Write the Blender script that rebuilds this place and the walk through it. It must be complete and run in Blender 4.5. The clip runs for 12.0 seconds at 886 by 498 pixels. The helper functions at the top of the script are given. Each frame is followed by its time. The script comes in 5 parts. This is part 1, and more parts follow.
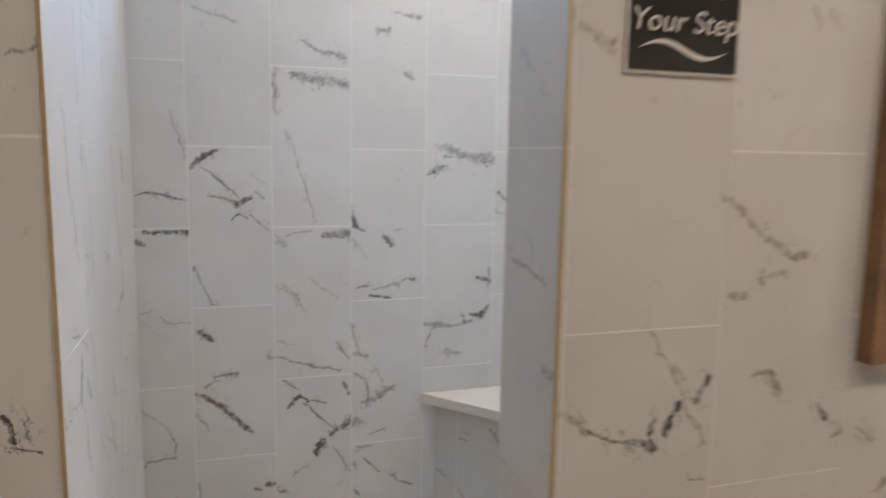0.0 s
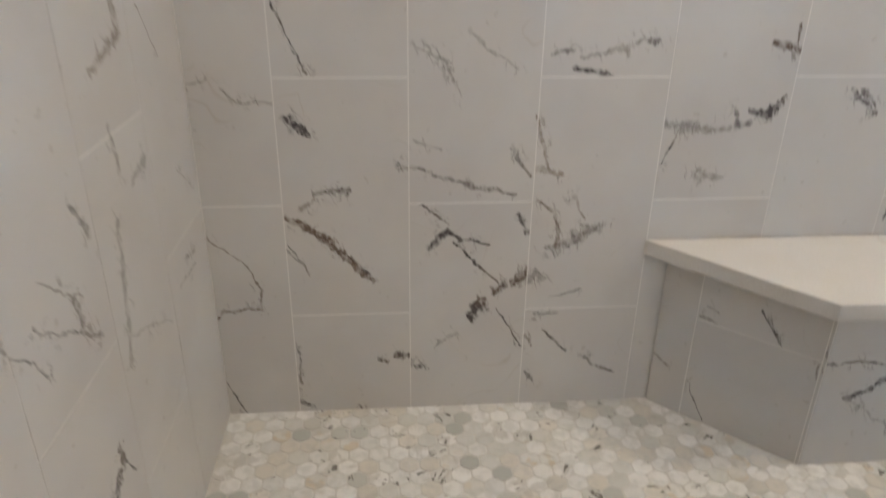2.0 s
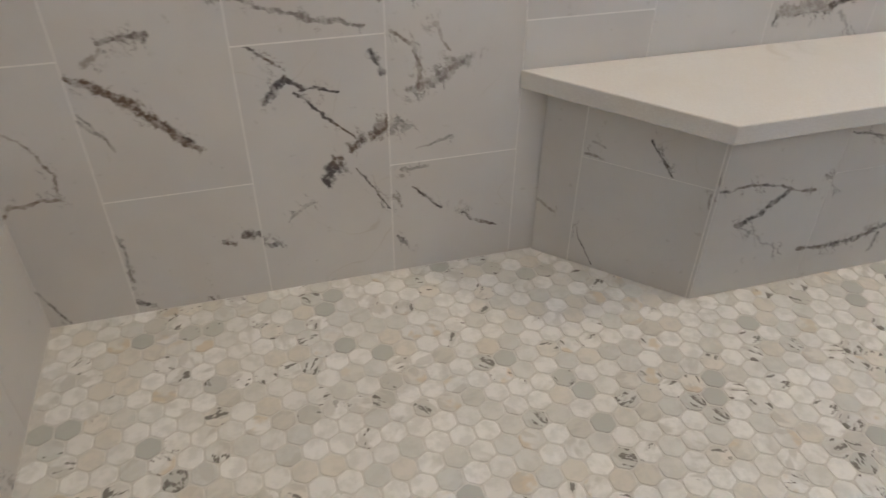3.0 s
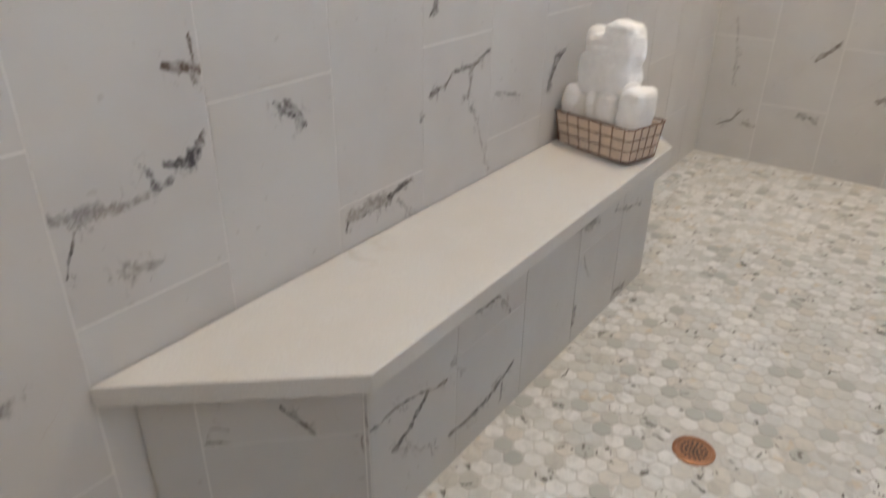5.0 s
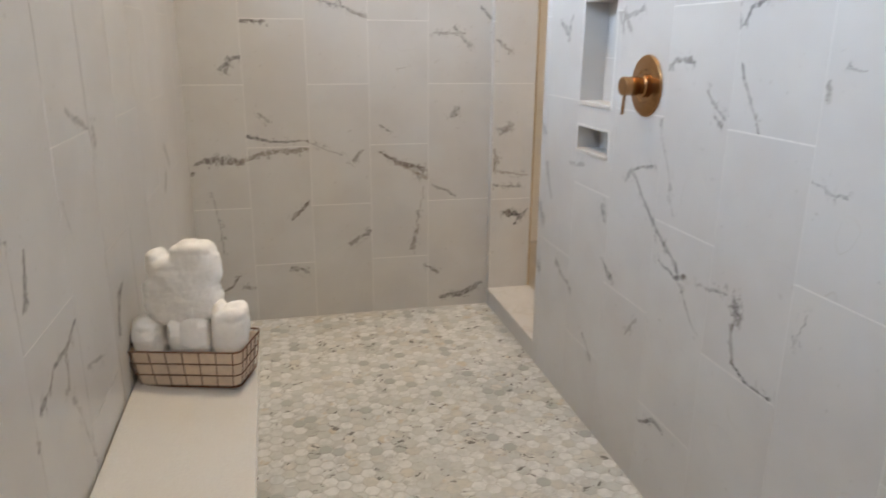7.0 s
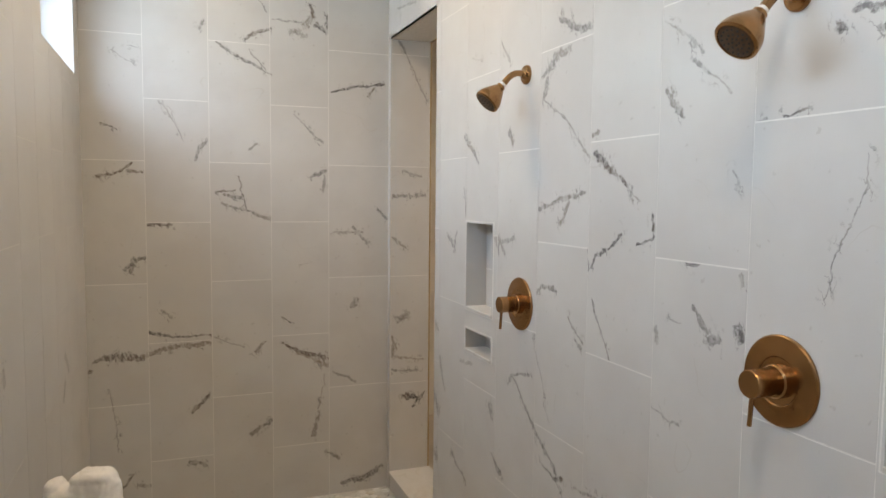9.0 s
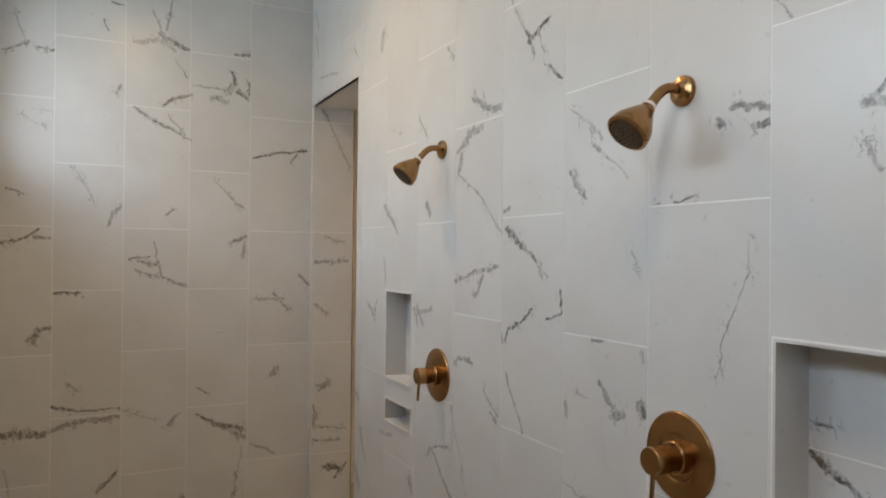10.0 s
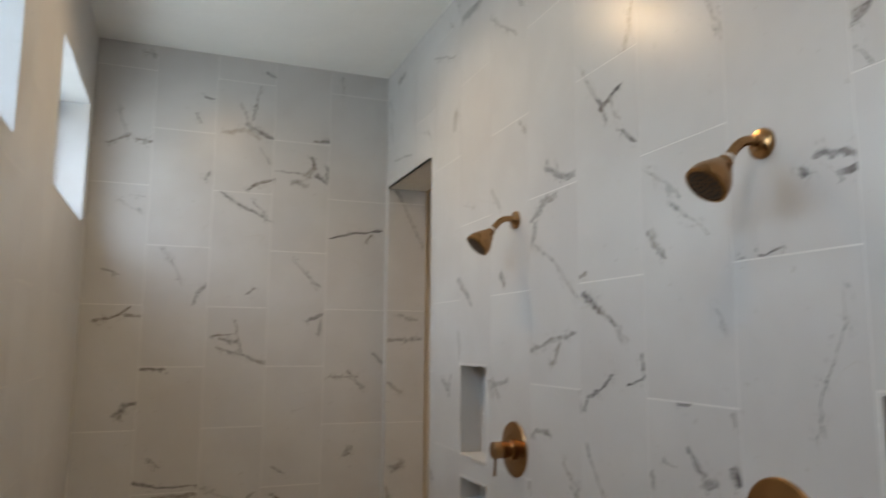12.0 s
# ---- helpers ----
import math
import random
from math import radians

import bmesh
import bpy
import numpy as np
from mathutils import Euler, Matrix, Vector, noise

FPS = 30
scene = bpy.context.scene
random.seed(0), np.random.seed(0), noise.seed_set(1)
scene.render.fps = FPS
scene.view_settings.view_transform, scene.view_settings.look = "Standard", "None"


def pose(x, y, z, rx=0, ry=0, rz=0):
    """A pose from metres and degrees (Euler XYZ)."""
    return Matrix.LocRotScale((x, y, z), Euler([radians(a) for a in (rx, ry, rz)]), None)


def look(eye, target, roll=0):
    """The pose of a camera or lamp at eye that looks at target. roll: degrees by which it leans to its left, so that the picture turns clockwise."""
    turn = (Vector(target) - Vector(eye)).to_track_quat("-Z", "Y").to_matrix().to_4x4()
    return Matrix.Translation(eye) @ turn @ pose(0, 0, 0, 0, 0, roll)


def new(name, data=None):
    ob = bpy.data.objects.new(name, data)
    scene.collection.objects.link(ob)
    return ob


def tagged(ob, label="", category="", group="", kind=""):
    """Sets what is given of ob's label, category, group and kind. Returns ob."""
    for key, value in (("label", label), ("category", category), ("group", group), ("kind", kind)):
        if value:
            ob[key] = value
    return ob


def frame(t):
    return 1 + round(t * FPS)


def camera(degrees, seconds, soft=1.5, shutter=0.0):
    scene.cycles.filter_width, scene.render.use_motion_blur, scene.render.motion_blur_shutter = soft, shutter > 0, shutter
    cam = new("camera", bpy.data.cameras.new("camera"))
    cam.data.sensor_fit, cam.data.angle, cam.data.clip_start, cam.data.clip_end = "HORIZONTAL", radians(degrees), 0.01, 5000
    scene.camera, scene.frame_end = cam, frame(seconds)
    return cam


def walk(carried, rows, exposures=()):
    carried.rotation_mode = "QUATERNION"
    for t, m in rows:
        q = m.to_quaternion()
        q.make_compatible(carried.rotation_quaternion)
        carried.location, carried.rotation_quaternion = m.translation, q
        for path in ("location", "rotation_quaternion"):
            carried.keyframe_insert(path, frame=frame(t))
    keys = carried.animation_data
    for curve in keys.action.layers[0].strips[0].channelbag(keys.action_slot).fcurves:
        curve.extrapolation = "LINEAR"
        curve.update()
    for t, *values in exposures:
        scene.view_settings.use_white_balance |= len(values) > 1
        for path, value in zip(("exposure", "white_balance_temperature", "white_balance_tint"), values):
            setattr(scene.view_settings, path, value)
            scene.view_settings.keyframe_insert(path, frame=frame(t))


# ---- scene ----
cam = camera(64.4, 12.0, soft=1.4, shutter=0.35)
PATH = [
    (0, (0.109, -2.775, 1.512), (0.713, -0.887, 1.244), 1.0),
    (0.5, (0.169, -2.45, 1.463), (0.475, -0.512, 1.077), 1.0),
    (1, (0.246, -2.12, 1.463), (0.388, -0.179, 1.0), 1.1),
    (1.5, (0.259, -1.829, 1.389), (0.373, 0.081, 0.807), 1.2),
    (2, (0.252, -1.605, 1.23), (0.407, 0.204, 0.392), 0.8),
    (2.5, (0.27, -1.492, 1.116), (0.595, 0.164, 0.042), 1.0),
    (2.7, (0.299, -1.441, 1.106), (0.663, 0.161, -0.035), 1.0),
    (4.5, (0.423, -1.131, 1.2), (1.607, -0.024, 0.028), 1.2),
    (5, (0.497, -1.025, 1.253), (1.939, 0.013, 0.335), 0.7),
    (5.5, (0.528, -0.845, 1.294), (2.255, -0.089, 0.626), 0.9),
    (6, (0.601, -0.668, 1.311), (2.478, -0.39, 0.677), 0.3),
    (6.5, (0.654, -0.53, 1.353), (2.559, -0.624, 0.752), 0.3),
    (7, (0.625, -0.435, 1.425), (2.493, -0.872, 0.86), 0.4),
    (7.5, (0.578, -0.42, 1.507), (2.418, -1.052, 1.041), 0.5),
    (7.7, (0.551, -0.404, 1.541), (2.397, -1.061, 1.138), 0.5),
    (9.3, (0.433, -0.417, 1.69), (2.286, -1.163, 1.582), 0.4),
    (9.5, (0.429, -0.433, 1.699), (2.269, -1.212, 1.624), 0.3),
    (10, (0.413, -0.451, 1.726), (2.203, -1.342, 1.736), 0.6),
    (10.5, (0.374, -0.466, 1.759), (2.118, -1.429, 1.933), 0.6),
    (11, (0.359, -0.47, 1.775), (2.082, -1.449, 2.047), 0.7),
    (11.5, (0.37, -0.463, 1.75), (2.1, -1.424, 2.041), 0.5),
    (12, (0.415, -0.433, 1.658), (2.269, -1.136, 1.92), 0.4),
]
walk(cam, [(t, look(eye, target, roll)) for t, eye, target, roll in PATH],
     [(0, 0.29, 5650, 12.6), (1, 0.27, 5950, 12.3), (1.5, 0.28, 6050, 12.5), (2.5, 0.2, 6100, 13.5), (4.5, 0.13, 5950, 14.2), (6.5, 0.02, 6250, 13.2), (7.5, -0.18, 6550, 13.5), (9.5, -0.76, 7200, 14.0), (10.5, -1.12, 7200, 14.1), (12, -1.28, 7150, 14.4)])

# ---- world, lamps, exposure ----
WEST, EAST, NORTH, SOUTH, OUTER, CEIL = -0.19, 4.23, 0.0, -1.53, -1.764, 3.185
DOOR_W, DOOR_E, DOOR_TOP = (-0.098, 0.632), (3.468, 4.19), 2.52
WINDOWS = [(0.2, 1.052), (1.7, 2.552), (3.2, 4.07)]
WIN_Z = (2.2, 2.785)
PITCH = 0.305

scene.view_settings.exposure = 0.0
world = bpy.data.worlds.new("world")
scene.world = world
world.use_nodes = True
wn = world.node_tree
sky = wn.nodes.new("ShaderNodeTexSky")
sky.sky_type, sky.sun_disc, sky.sun_elevation, sky.sun_rotation = "NISHITA", False, radians(48), radians(200)
wn.links.new(sky.outputs[0], wn.nodes["Background"].inputs[0])
wn.nodes["Background"].inputs[1].default_value = 0.12


def lamp(name, kind, energy, colour, m, **kw):
    data = bpy.data.lights.new(name, kind)
    data.energy, data.color = energy, colour
    for k, v in kw.items():
        setattr(data, k, v)
    ob = new(name, data)
    ob.matrix_world = m
    return ob


lamp("sun", "SUN", 2.5, (1, 0.95, 0.88), look((0, -5, 8), (1.5, 1.5, 0)), angle=radians(0.5))
WARM, COOL = (1.0, 0.76, 0.46), (0.42, 0.66, 1.0)
for a, b in WINDOWS:
    c = (a + b) / 2
    lamp("window_light", "AREA", 15.4, (0.665, 0.85, 0.985), look((c, 0.26, 2.44), (c, -1.0, 2.80)), shape="RECTANGLE", size=0.76, size_y=0.50)
lamp("open_sky", "AREA", 385, COOL, look((2.0, 1.7, 3.75), (2.0, 0.0, 2.45)), shape="RECTANGLE", size=6.0, size_y=2.0)
for x, watts, blend in ((0.9, 72, 1.0), (2.97, 112, 0.85)):
    lamp("downlight_bulb", "SPOT", watts, WARM, look((x, -0.69, CEIL - 0.012), (x, -0.69, 0)), spot_size=radians(174), spot_blend=blend, shadow_soft_size=0.05)
# Unseen spots added for the bathroom's warm light, strongest by the east doorway
for x, watts in ((0.3, 76), (1.9, 90), (3.7, 165)):
    lamp("bath_bulb", "SPOT", watts, (1.0, 0.80, 0.58), look((x, -3.0, CEIL - 0.012), (x, -3.0, 0)), spot_size=radians(160), spot_blend=0.6, shadow_soft_size=0.25)


# ---- materials ----
def nodes_of(name):
    m = bpy.data.materials.new(name)
    m.use_nodes = True
    return m, m.node_tree, m.node_tree.nodes["Principled BSDF"]


class G:
    """Small helper to write node graphs."""

    def __init__(self, tree):
        self.t = tree

    def put(self, v, sock):
        if isinstance(v, bpy.types.NodeSocket):
            self.t.links.new(v, sock)
        elif v is not None:
            sock.default_value = v

    def math(self, op, a, b=None, c=None, clamp=False):
        n = self.t.nodes.new("ShaderNodeMath")
        n.operation, n.use_clamp = op, clamp
        for v, i in zip((a, b, c), n.inputs):
            self.put(v, i)
        return n.outputs[0]

    def vec(self, op, a, b=None, scale=None):
        n = self.t.nodes.new("ShaderNodeVectorMath")
        n.operation = op
        self.put(a, n.inputs[0])
        if b is not None:
            self.put(b, n.inputs[1])
        if scale is not None:
            self.put(scale, n.inputs["Scale"])
        return n.outputs["Value"] if op in ("DOT_PRODUCT", "LENGTH", "DISTANCE") else n.outputs[0]

    def noise(self, p, scale, detail=3.0, rough=0.55, colour=False):
        n = self.t.nodes.new("ShaderNodeTexNoise")
        self.put(p, n.inputs["Vector"])
        n.inputs["Scale"].default_value, n.inputs["Detail"].default_value, n.inputs["Roughness"].default_value = scale, detail, rough
        return n.outputs[1 if colour else 0]

    def remap(self, v, a, b, c=0.0, d=1.0, smooth=True):
        n = self.t.nodes.new("ShaderNodeMapRange")
        n.interpolation_type = "SMOOTHSTEP" if smooth else "LINEAR"
        for x, k in zip((v, a, b, c, d), range(5)):
            self.put(x, n.inputs[k])
        return n.outputs[0]

    def mix(self, f, a, b, mode="MIX"):
        n = self.t.nodes.new("ShaderNodeMix")
        n.data_type, n.blend_type = "RGBA", mode
        self.put(f, n.inputs[0])
        self.put(a, n.inputs[6])
        self.put(b, n.inputs[7])
        return n.outputs[2]

    def ramp(self, f, stops, mode="LINEAR"):
        n = self.t.nodes.new("ShaderNodeValToRGB")
        n.color_ramp.interpolation = mode
        e = n.color_ramp.elements
        while len(e) < len(stops):
            e.new(0.5)
        for el, (p, c) in zip(e, stops):
            el.position, el.color = p, (*c, 1)
        self.put(f, n.inputs[0])
        return n.outputs[0]

    def coords(self, kind="Object"):
        return self.t.nodes.new("ShaderNodeTexCoord").outputs[kind]

    def bump(self, h, strength, dist, bsdf):
        n = self.t.nodes.new("ShaderNodeBump")
        n.inputs["Strength"].default_value, n.inputs["Distance"].default_value = strength, dist
        self.put(h, n.inputs["Height"])
        self.t.links.new(n.outputs[0], bsdf.inputs["Normal"])


STROKES = 12


def marble_tile():
    """White tile with printed marble veins: each tile carries its strokes as from, to, two half widths, darkness and brownness."""
    m, t, b = nodes_of("marble_tile")
    g = G(t)
    co = g.coords()
    rnd = t.nodes.new("ShaderNodeObjectInfo").outputs["Random"]
    comb = t.nodes.new("ShaderNodeCombineXYZ")
    g.put(g.math("MULTIPLY", rnd, 37.0), comb.inputs[0])
    g.put(g.math("MULTIPLY", rnd, 91.0), comb.inputs[1])
    g.put(g.math("MULTIPLY", rnd, 13.0), comb.inputs[2])
    p = g.vec("ADD", co, comb.outputs[0])
    w1 = g.vec("SCALE", g.vec("SUBTRACT", g.noise(p, 13, 2, colour=True), (0.5, 0.5, 0.5)), scale=0.034)
    w2 = g.vec("SCALE", g.vec("SUBTRACT", g.noise(p, 75, 4, 0.75, colour=True), (0.5, 0.5, 0.5)), scale=0.015)
    q = g.vec("MULTIPLY", g.vec("ADD", co, g.vec("ADD", w1, w2)), (1, 1, 0))
    # bristles: the edges of broad marks break into short slanted fingers
    slant = g.vec("ADD", g.vec("MULTIPLY", g.vec("ADD", co, g.vec("SCALE", w1, scale=0.8)), (1.0, 0.36, 0.0)), g.vec("MULTIPLY", g.vec("DOT_PRODUCT", co, (0.0, 0.35, 0.0)), (1.0, 0.0, 0.0)))
    bristle = g.noise(g.vec("ADD", slant, comb.outputs[0]), 150, 3, 0.65)
    ragged = g.math("ADD", g.remap(bristle, 0.3, 0.7, -0.38, 0.42, False), g.remap(g.noise(p, 48, 4, 0.65), 0.3, 0.7, -0.7, 0.75, False))
    dark, brown, near = None, None, None
    for k in range(STROKES):
        line, look_ = t.nodes.new("ShaderNodeAttribute"), t.nodes.new("ShaderNodeAttribute")
        line.attribute_type, line.attribute_name = "OBJECT", "vein_line_%d" % k
        look_.attribute_type, look_.attribute_name = "OBJECT", "vein_look_%d" % k
        s, s2 = t.nodes.new("ShaderNodeSeparateXYZ"), t.nodes.new("ShaderNodeSeparateXYZ")
        t.links.new(line.outputs["Vector"], s.inputs[0])
        t.links.new(look_.outputs["Vector"], s2.inputs[0])
        ca, cb = t.nodes.new("ShaderNodeCombineXYZ"), t.nodes.new("ShaderNodeCombineXYZ")
        t.links.new(s.outputs[0], ca.inputs[0])
        t.links.new(s.outputs[1], ca.inputs[1])
        t.links.new(s.outputs[2], cb.inputs[0])
        t.links.new(line.outputs["Alpha"], cb.inputs[1])
        d = g.vec("SUBTRACT", cb.outputs[0], ca.outputs[0])
        r = g.vec("SUBTRACT", q, ca.outputs[0])
        f = g.math("DIVIDE", g.vec("DOT_PRODUCT", r, d), g.vec("DOT_PRODUCT", d, d), clamp=True)
        dist = g.vec("LENGTH", g.vec("SUBTRACT", r, g.vec("SCALE", d, scale=f)))
        w = g.math("ADD", s2.outputs[0], g.math("MULTIPLY", f, g.math("SUBTRACT", s2.outputs[1], s2.outputs[0])))
        w = g.math("MULTIPLY", w, g.remap(s2.outputs[2], 0.4, 0.75, 1.3, 1.0))
        w = g.math("ADD", w, g.math("MULTIPLY", w, g.math("MULTIPLY", ragged, g.remap(w, 0.001, 0.006, 0.35, 1.0))))
        one = g.math("MULTIPLY", g.remap(dist, g.math("MULTIPLY", w, 0.45), g.math("ADD", g.math("MULTIPLY", w, 0.95), 0.0006), 1.0, 0.0), s2.outputs[2])
        rust = g.math("MULTIPLY", one, look_.outputs["Alpha"])
        apart = g.math("SUBTRACT", dist, w)
        near = apart if near is None else g.math("MINIMUM", near, apart)
        dark = one if dark is None else g.math("MAXIMUM", dark, one)
        brown = rust if brown is None else g.math("MAXIMUM", brown, rust)
    brown = g.math("DIVIDE", brown, g.math("MAXIMUM", dark, 0.02), clamp=True)
    # within a mark the ink is uneven: streaks, and small paler holes
    grain = g.remap(g.noise(p, 80, 4, 0.7), 0.36, 0.60, 0.50, 1.15)
    holes = g.remap(g.noise(g.vec("ADD", slant, comb.outputs[0]), 60, 3, 0.6), 0.36, 0.52, 0.55, 1.2)
    dark = g.math("MULTIPLY", g.math("POWER", dark, 0.85), g.math("MULTIPLY", grain, holes), clamp=True)
    # thin broken threads branch off beside the marks
    thread = g.noise(g.vec("ADD", slant, g.vec("ADD", comb.outputs[0], g.vec("SCALE", w2, scale=1.5))), 26, 2, 0.55)
    thread = g.remap(g.math("ABSOLUTE", g.math("SUBTRACT", thread, 0.5)), 0.0, 0.022, 1.0, 0.0)
    thread = g.math("MULTIPLY", thread, g.math("MULTIPLY", g.remap(near, 0.002, 0.026, 1.0, 0.0), g.remap(g.noise(p, 19, 2, 0.5), 0.44, 0.56, 0.0, 0.72)))
    dark = g.math("MAXIMUM", dark, thread)
    ink = g.mix(brown, (0.052, 0.046, 0.050, 1), (0.150, 0.080, 0.030, 1))
    ink = g.mix(g.remap(g.noise(p, 9, 2, 0.5), 0.46, 0.64, 0.0, 0.6), ink, (0.145, 0.100, 0.066, 1))
    # faint hairlines over the whole tile
    n2 = g.noise(g.vec("ADD", p, w1), 3.2, 1, 0.5)
    hair = g.remap(g.math("ABSOLUTE", g.math("SUBTRACT", n2, 0.5)), 0.0, 0.0022, 1.0, 0.0)
    hair = g.math("MULTIPLY", hair, g.remap(g.noise(p, 5, 1), 0.55, 0.66, 0.0, 0.35))
    base = g.mix(g.remap(g.noise(p, 3.5, 3), 0.3, 0.7), (0.545, 0.54, 0.53, 1), (0.505, 0.495, 0.485, 1))
    fleck = g.math("MULTIPLY", g.remap(g.noise(p, 42, 2, 0.5), 0.70, 0.76), 0.35)
    c = g.mix(hair, base, (0.38, 0.34, 0.29, 1))
    c = g.mix(fleck, c, (0.33, 0.31, 0.29, 1))
    c = g.mix(dark, c, ink)
    g.put(c, b.inputs["Base Color"])
    b.inputs["Roughness"].default_value = 0.30
    return m


def plain(name, colour, rough, scale=20.0, amount=0.06, metallic=0.0, bump=0.0, bump_scale=200.0, dist=0.001):
    m, t, b = nodes_of(name)
    g = G(t)
    co = g.coords()
    n1, n2 = g.noise(co, scale, 4), g.noise(co, scale * 9, 3)
    f = g.remap(g.math("ADD", g.math("MULTIPLY", n1, 0.65), g.math("MULTIPLY", n2, 0.35)), 0.35, 0.65)
    lo = tuple(x * (1 - amount) for x in colour)
    hi = tuple(min(1, x * (1 + amount)) for x in colour)
    g.put(g.mix(f, (*lo, 1), (*hi, 1)), b.inputs["Base Color"])
    g.put(g.remap(n2, 0.3, 0.7, rough * 0.88, rough * 1.12), b.inputs["Roughness"])
    b.inputs["Metallic"].default_value = metallic
    if bump:
        g.bump(g.noise(co, bump_scale, 3), bump, dist, b)
    return m


def hex_material(name, per_island):
    m, t, b = nodes_of(name)
    g = G(t)
    if per_island:
        rnd = t.nodes.new("ShaderNodeNewGeometry").outputs["Random Per Island"]
    else:
        rnd = t.nodes.new("ShaderNodeObjectInfo").outputs["Random"]
    comb = t.nodes.new("ShaderNodeCombineXYZ")
    g.put(g.math("MULTIPLY", rnd, 57.0), comb.inputs[0])
    g.put(g.math("MULTIPLY", rnd, 23.0), comb.inputs[2])
    p = g.vec("ADD", g.coords(), comb.outputs[0])
    r2 = g.math("FRACT", g.math("MULTIPLY", rnd, 7.31))
    c = g.ramp(rnd, [(0.0, (0.70, 0.698, 0.683)), (0.34, (0.65, 0.646, 0.63)), (0.54, (0.58, 0.582, 0.567)), (0.68, (0.50, 0.512, 0.495)),
                     (0.80, (0.61, 0.585, 0.54)), (0.89, (0.55, 0.525, 0.475)), (0.95, (0.42, 0.43, 0.41)), (1.0, (0.35, 0.355, 0.34))])
    cloud = g.remap(g.noise(p, 34, 3, 0.6), 0.40, 0.66)
    c = g.mix(g.math("MULTIPLY", cloud, 0.45), c, (0.41, 0.415, 0.395, 1))
    stain = g.math("MULTIPLY", g.remap(g.noise(p, 22, 2, 0.5), 0.54, 0.66), g.remap(g.math("FRACT", g.math("MULTIPLY", rnd, 3.77)), 0.80, 0.86, 0.0, 0.6))
    c = g.mix(stain, c, (0.50, 0.40, 0.27, 1))
    turn = t.nodes.new("ShaderNodeVectorRotate")
    turn.rotation_type = "Z_AXIS"
    g.put(g.coords(), turn.inputs["Vector"])
    g.put(g.math("MULTIPLY", rnd, 60.0), turn.inputs["Angle"])
    slash = g.noise(g.vec("ADD", g.vec("MULTIPLY", turn.outputs[0], (62, 24, 1)), comb.outputs[0]), 1.0, 3, 0.6)
    soft = g.noise(g.vec("ADD", g.vec("MULTIPLY", turn.outputs[0], (34, 14, 1)), comb.outputs[0]), 1.0, 2, 0.5)
    c = g.mix(g.math("MULTIPLY", g.remap(soft, 0.52, 0.62), g.remap(r2, 0.40, 0.6, 0.0, 0.6)), c, (0.40, 0.39, 0.365, 1))
    streak = g.math("MULTIPLY", g.remap(slash, 0.575, 0.63), g.remap(r2, 0.74, 0.78, 0.0, 0.95))
    c = g.mix(streak, c, (0.12, 0.11, 0.10, 1))
    g.put(c, b.inputs["Base Color"])
    b.inputs["Roughness"].default_value = 0.42
    g.bump(g.noise(p, 90, 2), 0.06, 0.002, b)
    return m


def quartz():
    m, t, b = nodes_of("quartz")
    g = G(t)
    co = g.coords()
    w = g.vec("ADD", co, g.vec("SCALE", g.noise(co, 3, 2, colour=True), scale=0.5))
    n = g.math("ABSOLUTE", g.math("SUBTRACT", g.noise(w, 1.6, 4, 0.6), 0.5))
    v = g.math("MULTIPLY", g.remap(n, 0.0, 0.02, 1.0, 0.0), g.remap(g.noise(co, 2.3, 1), 0.42, 0.62, 0.0, 0.6))
    base = g.mix(g.remap(g.noise(co, 260, 2), 0.35, 0.65), (0.54, 0.525, 0.505, 1), (0.58, 0.57, 0.55, 1))
    base = g.mix(g.remap(g.noise(co, 5, 3), 0.4, 0.65, 0, 0.5), base, (0.53, 0.51, 0.478, 1))
    g.put(g.mix(v, base, (0.45, 0.42, 0.38, 1)), b.inputs["Base Color"])
    b.inputs["Roughness"].default_value = 0.32
    return m


MARBLE = marble_tile()
GROUT = plain("grout", (0.70, 0.69, 0.665), 0.8, 60, 0.05, bump=0.2, bump_scale=500)
FLOOR_GROUT = plain("floor_grout", (0.52, 0.51, 0.485), 0.85, 60, 0.08, bump=0.2, bump_scale=500)
QUARTZ = quartz()
PAINT = plain("ceiling_paint", (0.84, 0.84, 0.81), 0.75, 3, 0.02, bump=0.1, bump_scale=160)
BATH_PAINT = plain("wall_paint", (0.74, 0.70, 0.63), 0.7, 3, 0.02)
BATH_FLOOR = plain("bath_floor", (0.45, 0.40, 0.33), 0.4, 4, 0.08)
BRASS = plain("brushed_brass", (0.37, 0.205, 0.092), 0.24, 5, 0.08, metallic=1.0)
DARK = plain("dark_nozzle_face", (0.10, 0.06, 0.034), 0.42, 60, 0.2, metallic=0.6)
RUBBER = plain("nozzle_rubber", (0.03, 0.025, 0.02), 0.6, 60, 0.1)
COPPER = plain("aged_copper", (0.34, 0.175, 0.10), 0.35, 60, 0.15, metallic=1.0)
TAPE = plain("thread_tape", (0.75, 0.74, 0.72), 0.6)
TRIM = plain("edge_trim", (0.50, 0.38, 0.22), 0.38, 30, 0.06, metallic=0.7)
WIRE = plain("copper_wire", (0.19, 0.10, 0.062), 0.4, 50, 0.2, metallic=0.8)
LINER = plain("linen_liner", (0.72, 0.60, 0.49), 0.95, 40, 0.06, bump=0.5, bump_scale=700)
TOWEL = plain("white_terry", (0.92, 0.915, 0.91), 0.98, 40, 0.03, bump=0.9, bump_scale=420, dist=0.004)
VINYL = plain("white_vinyl", (0.8, 0.8, 0.79), 0.4)
BLACK = plain("black_plaque", (0.012, 0.011, 0.010), 0.16, 40, 0.2)
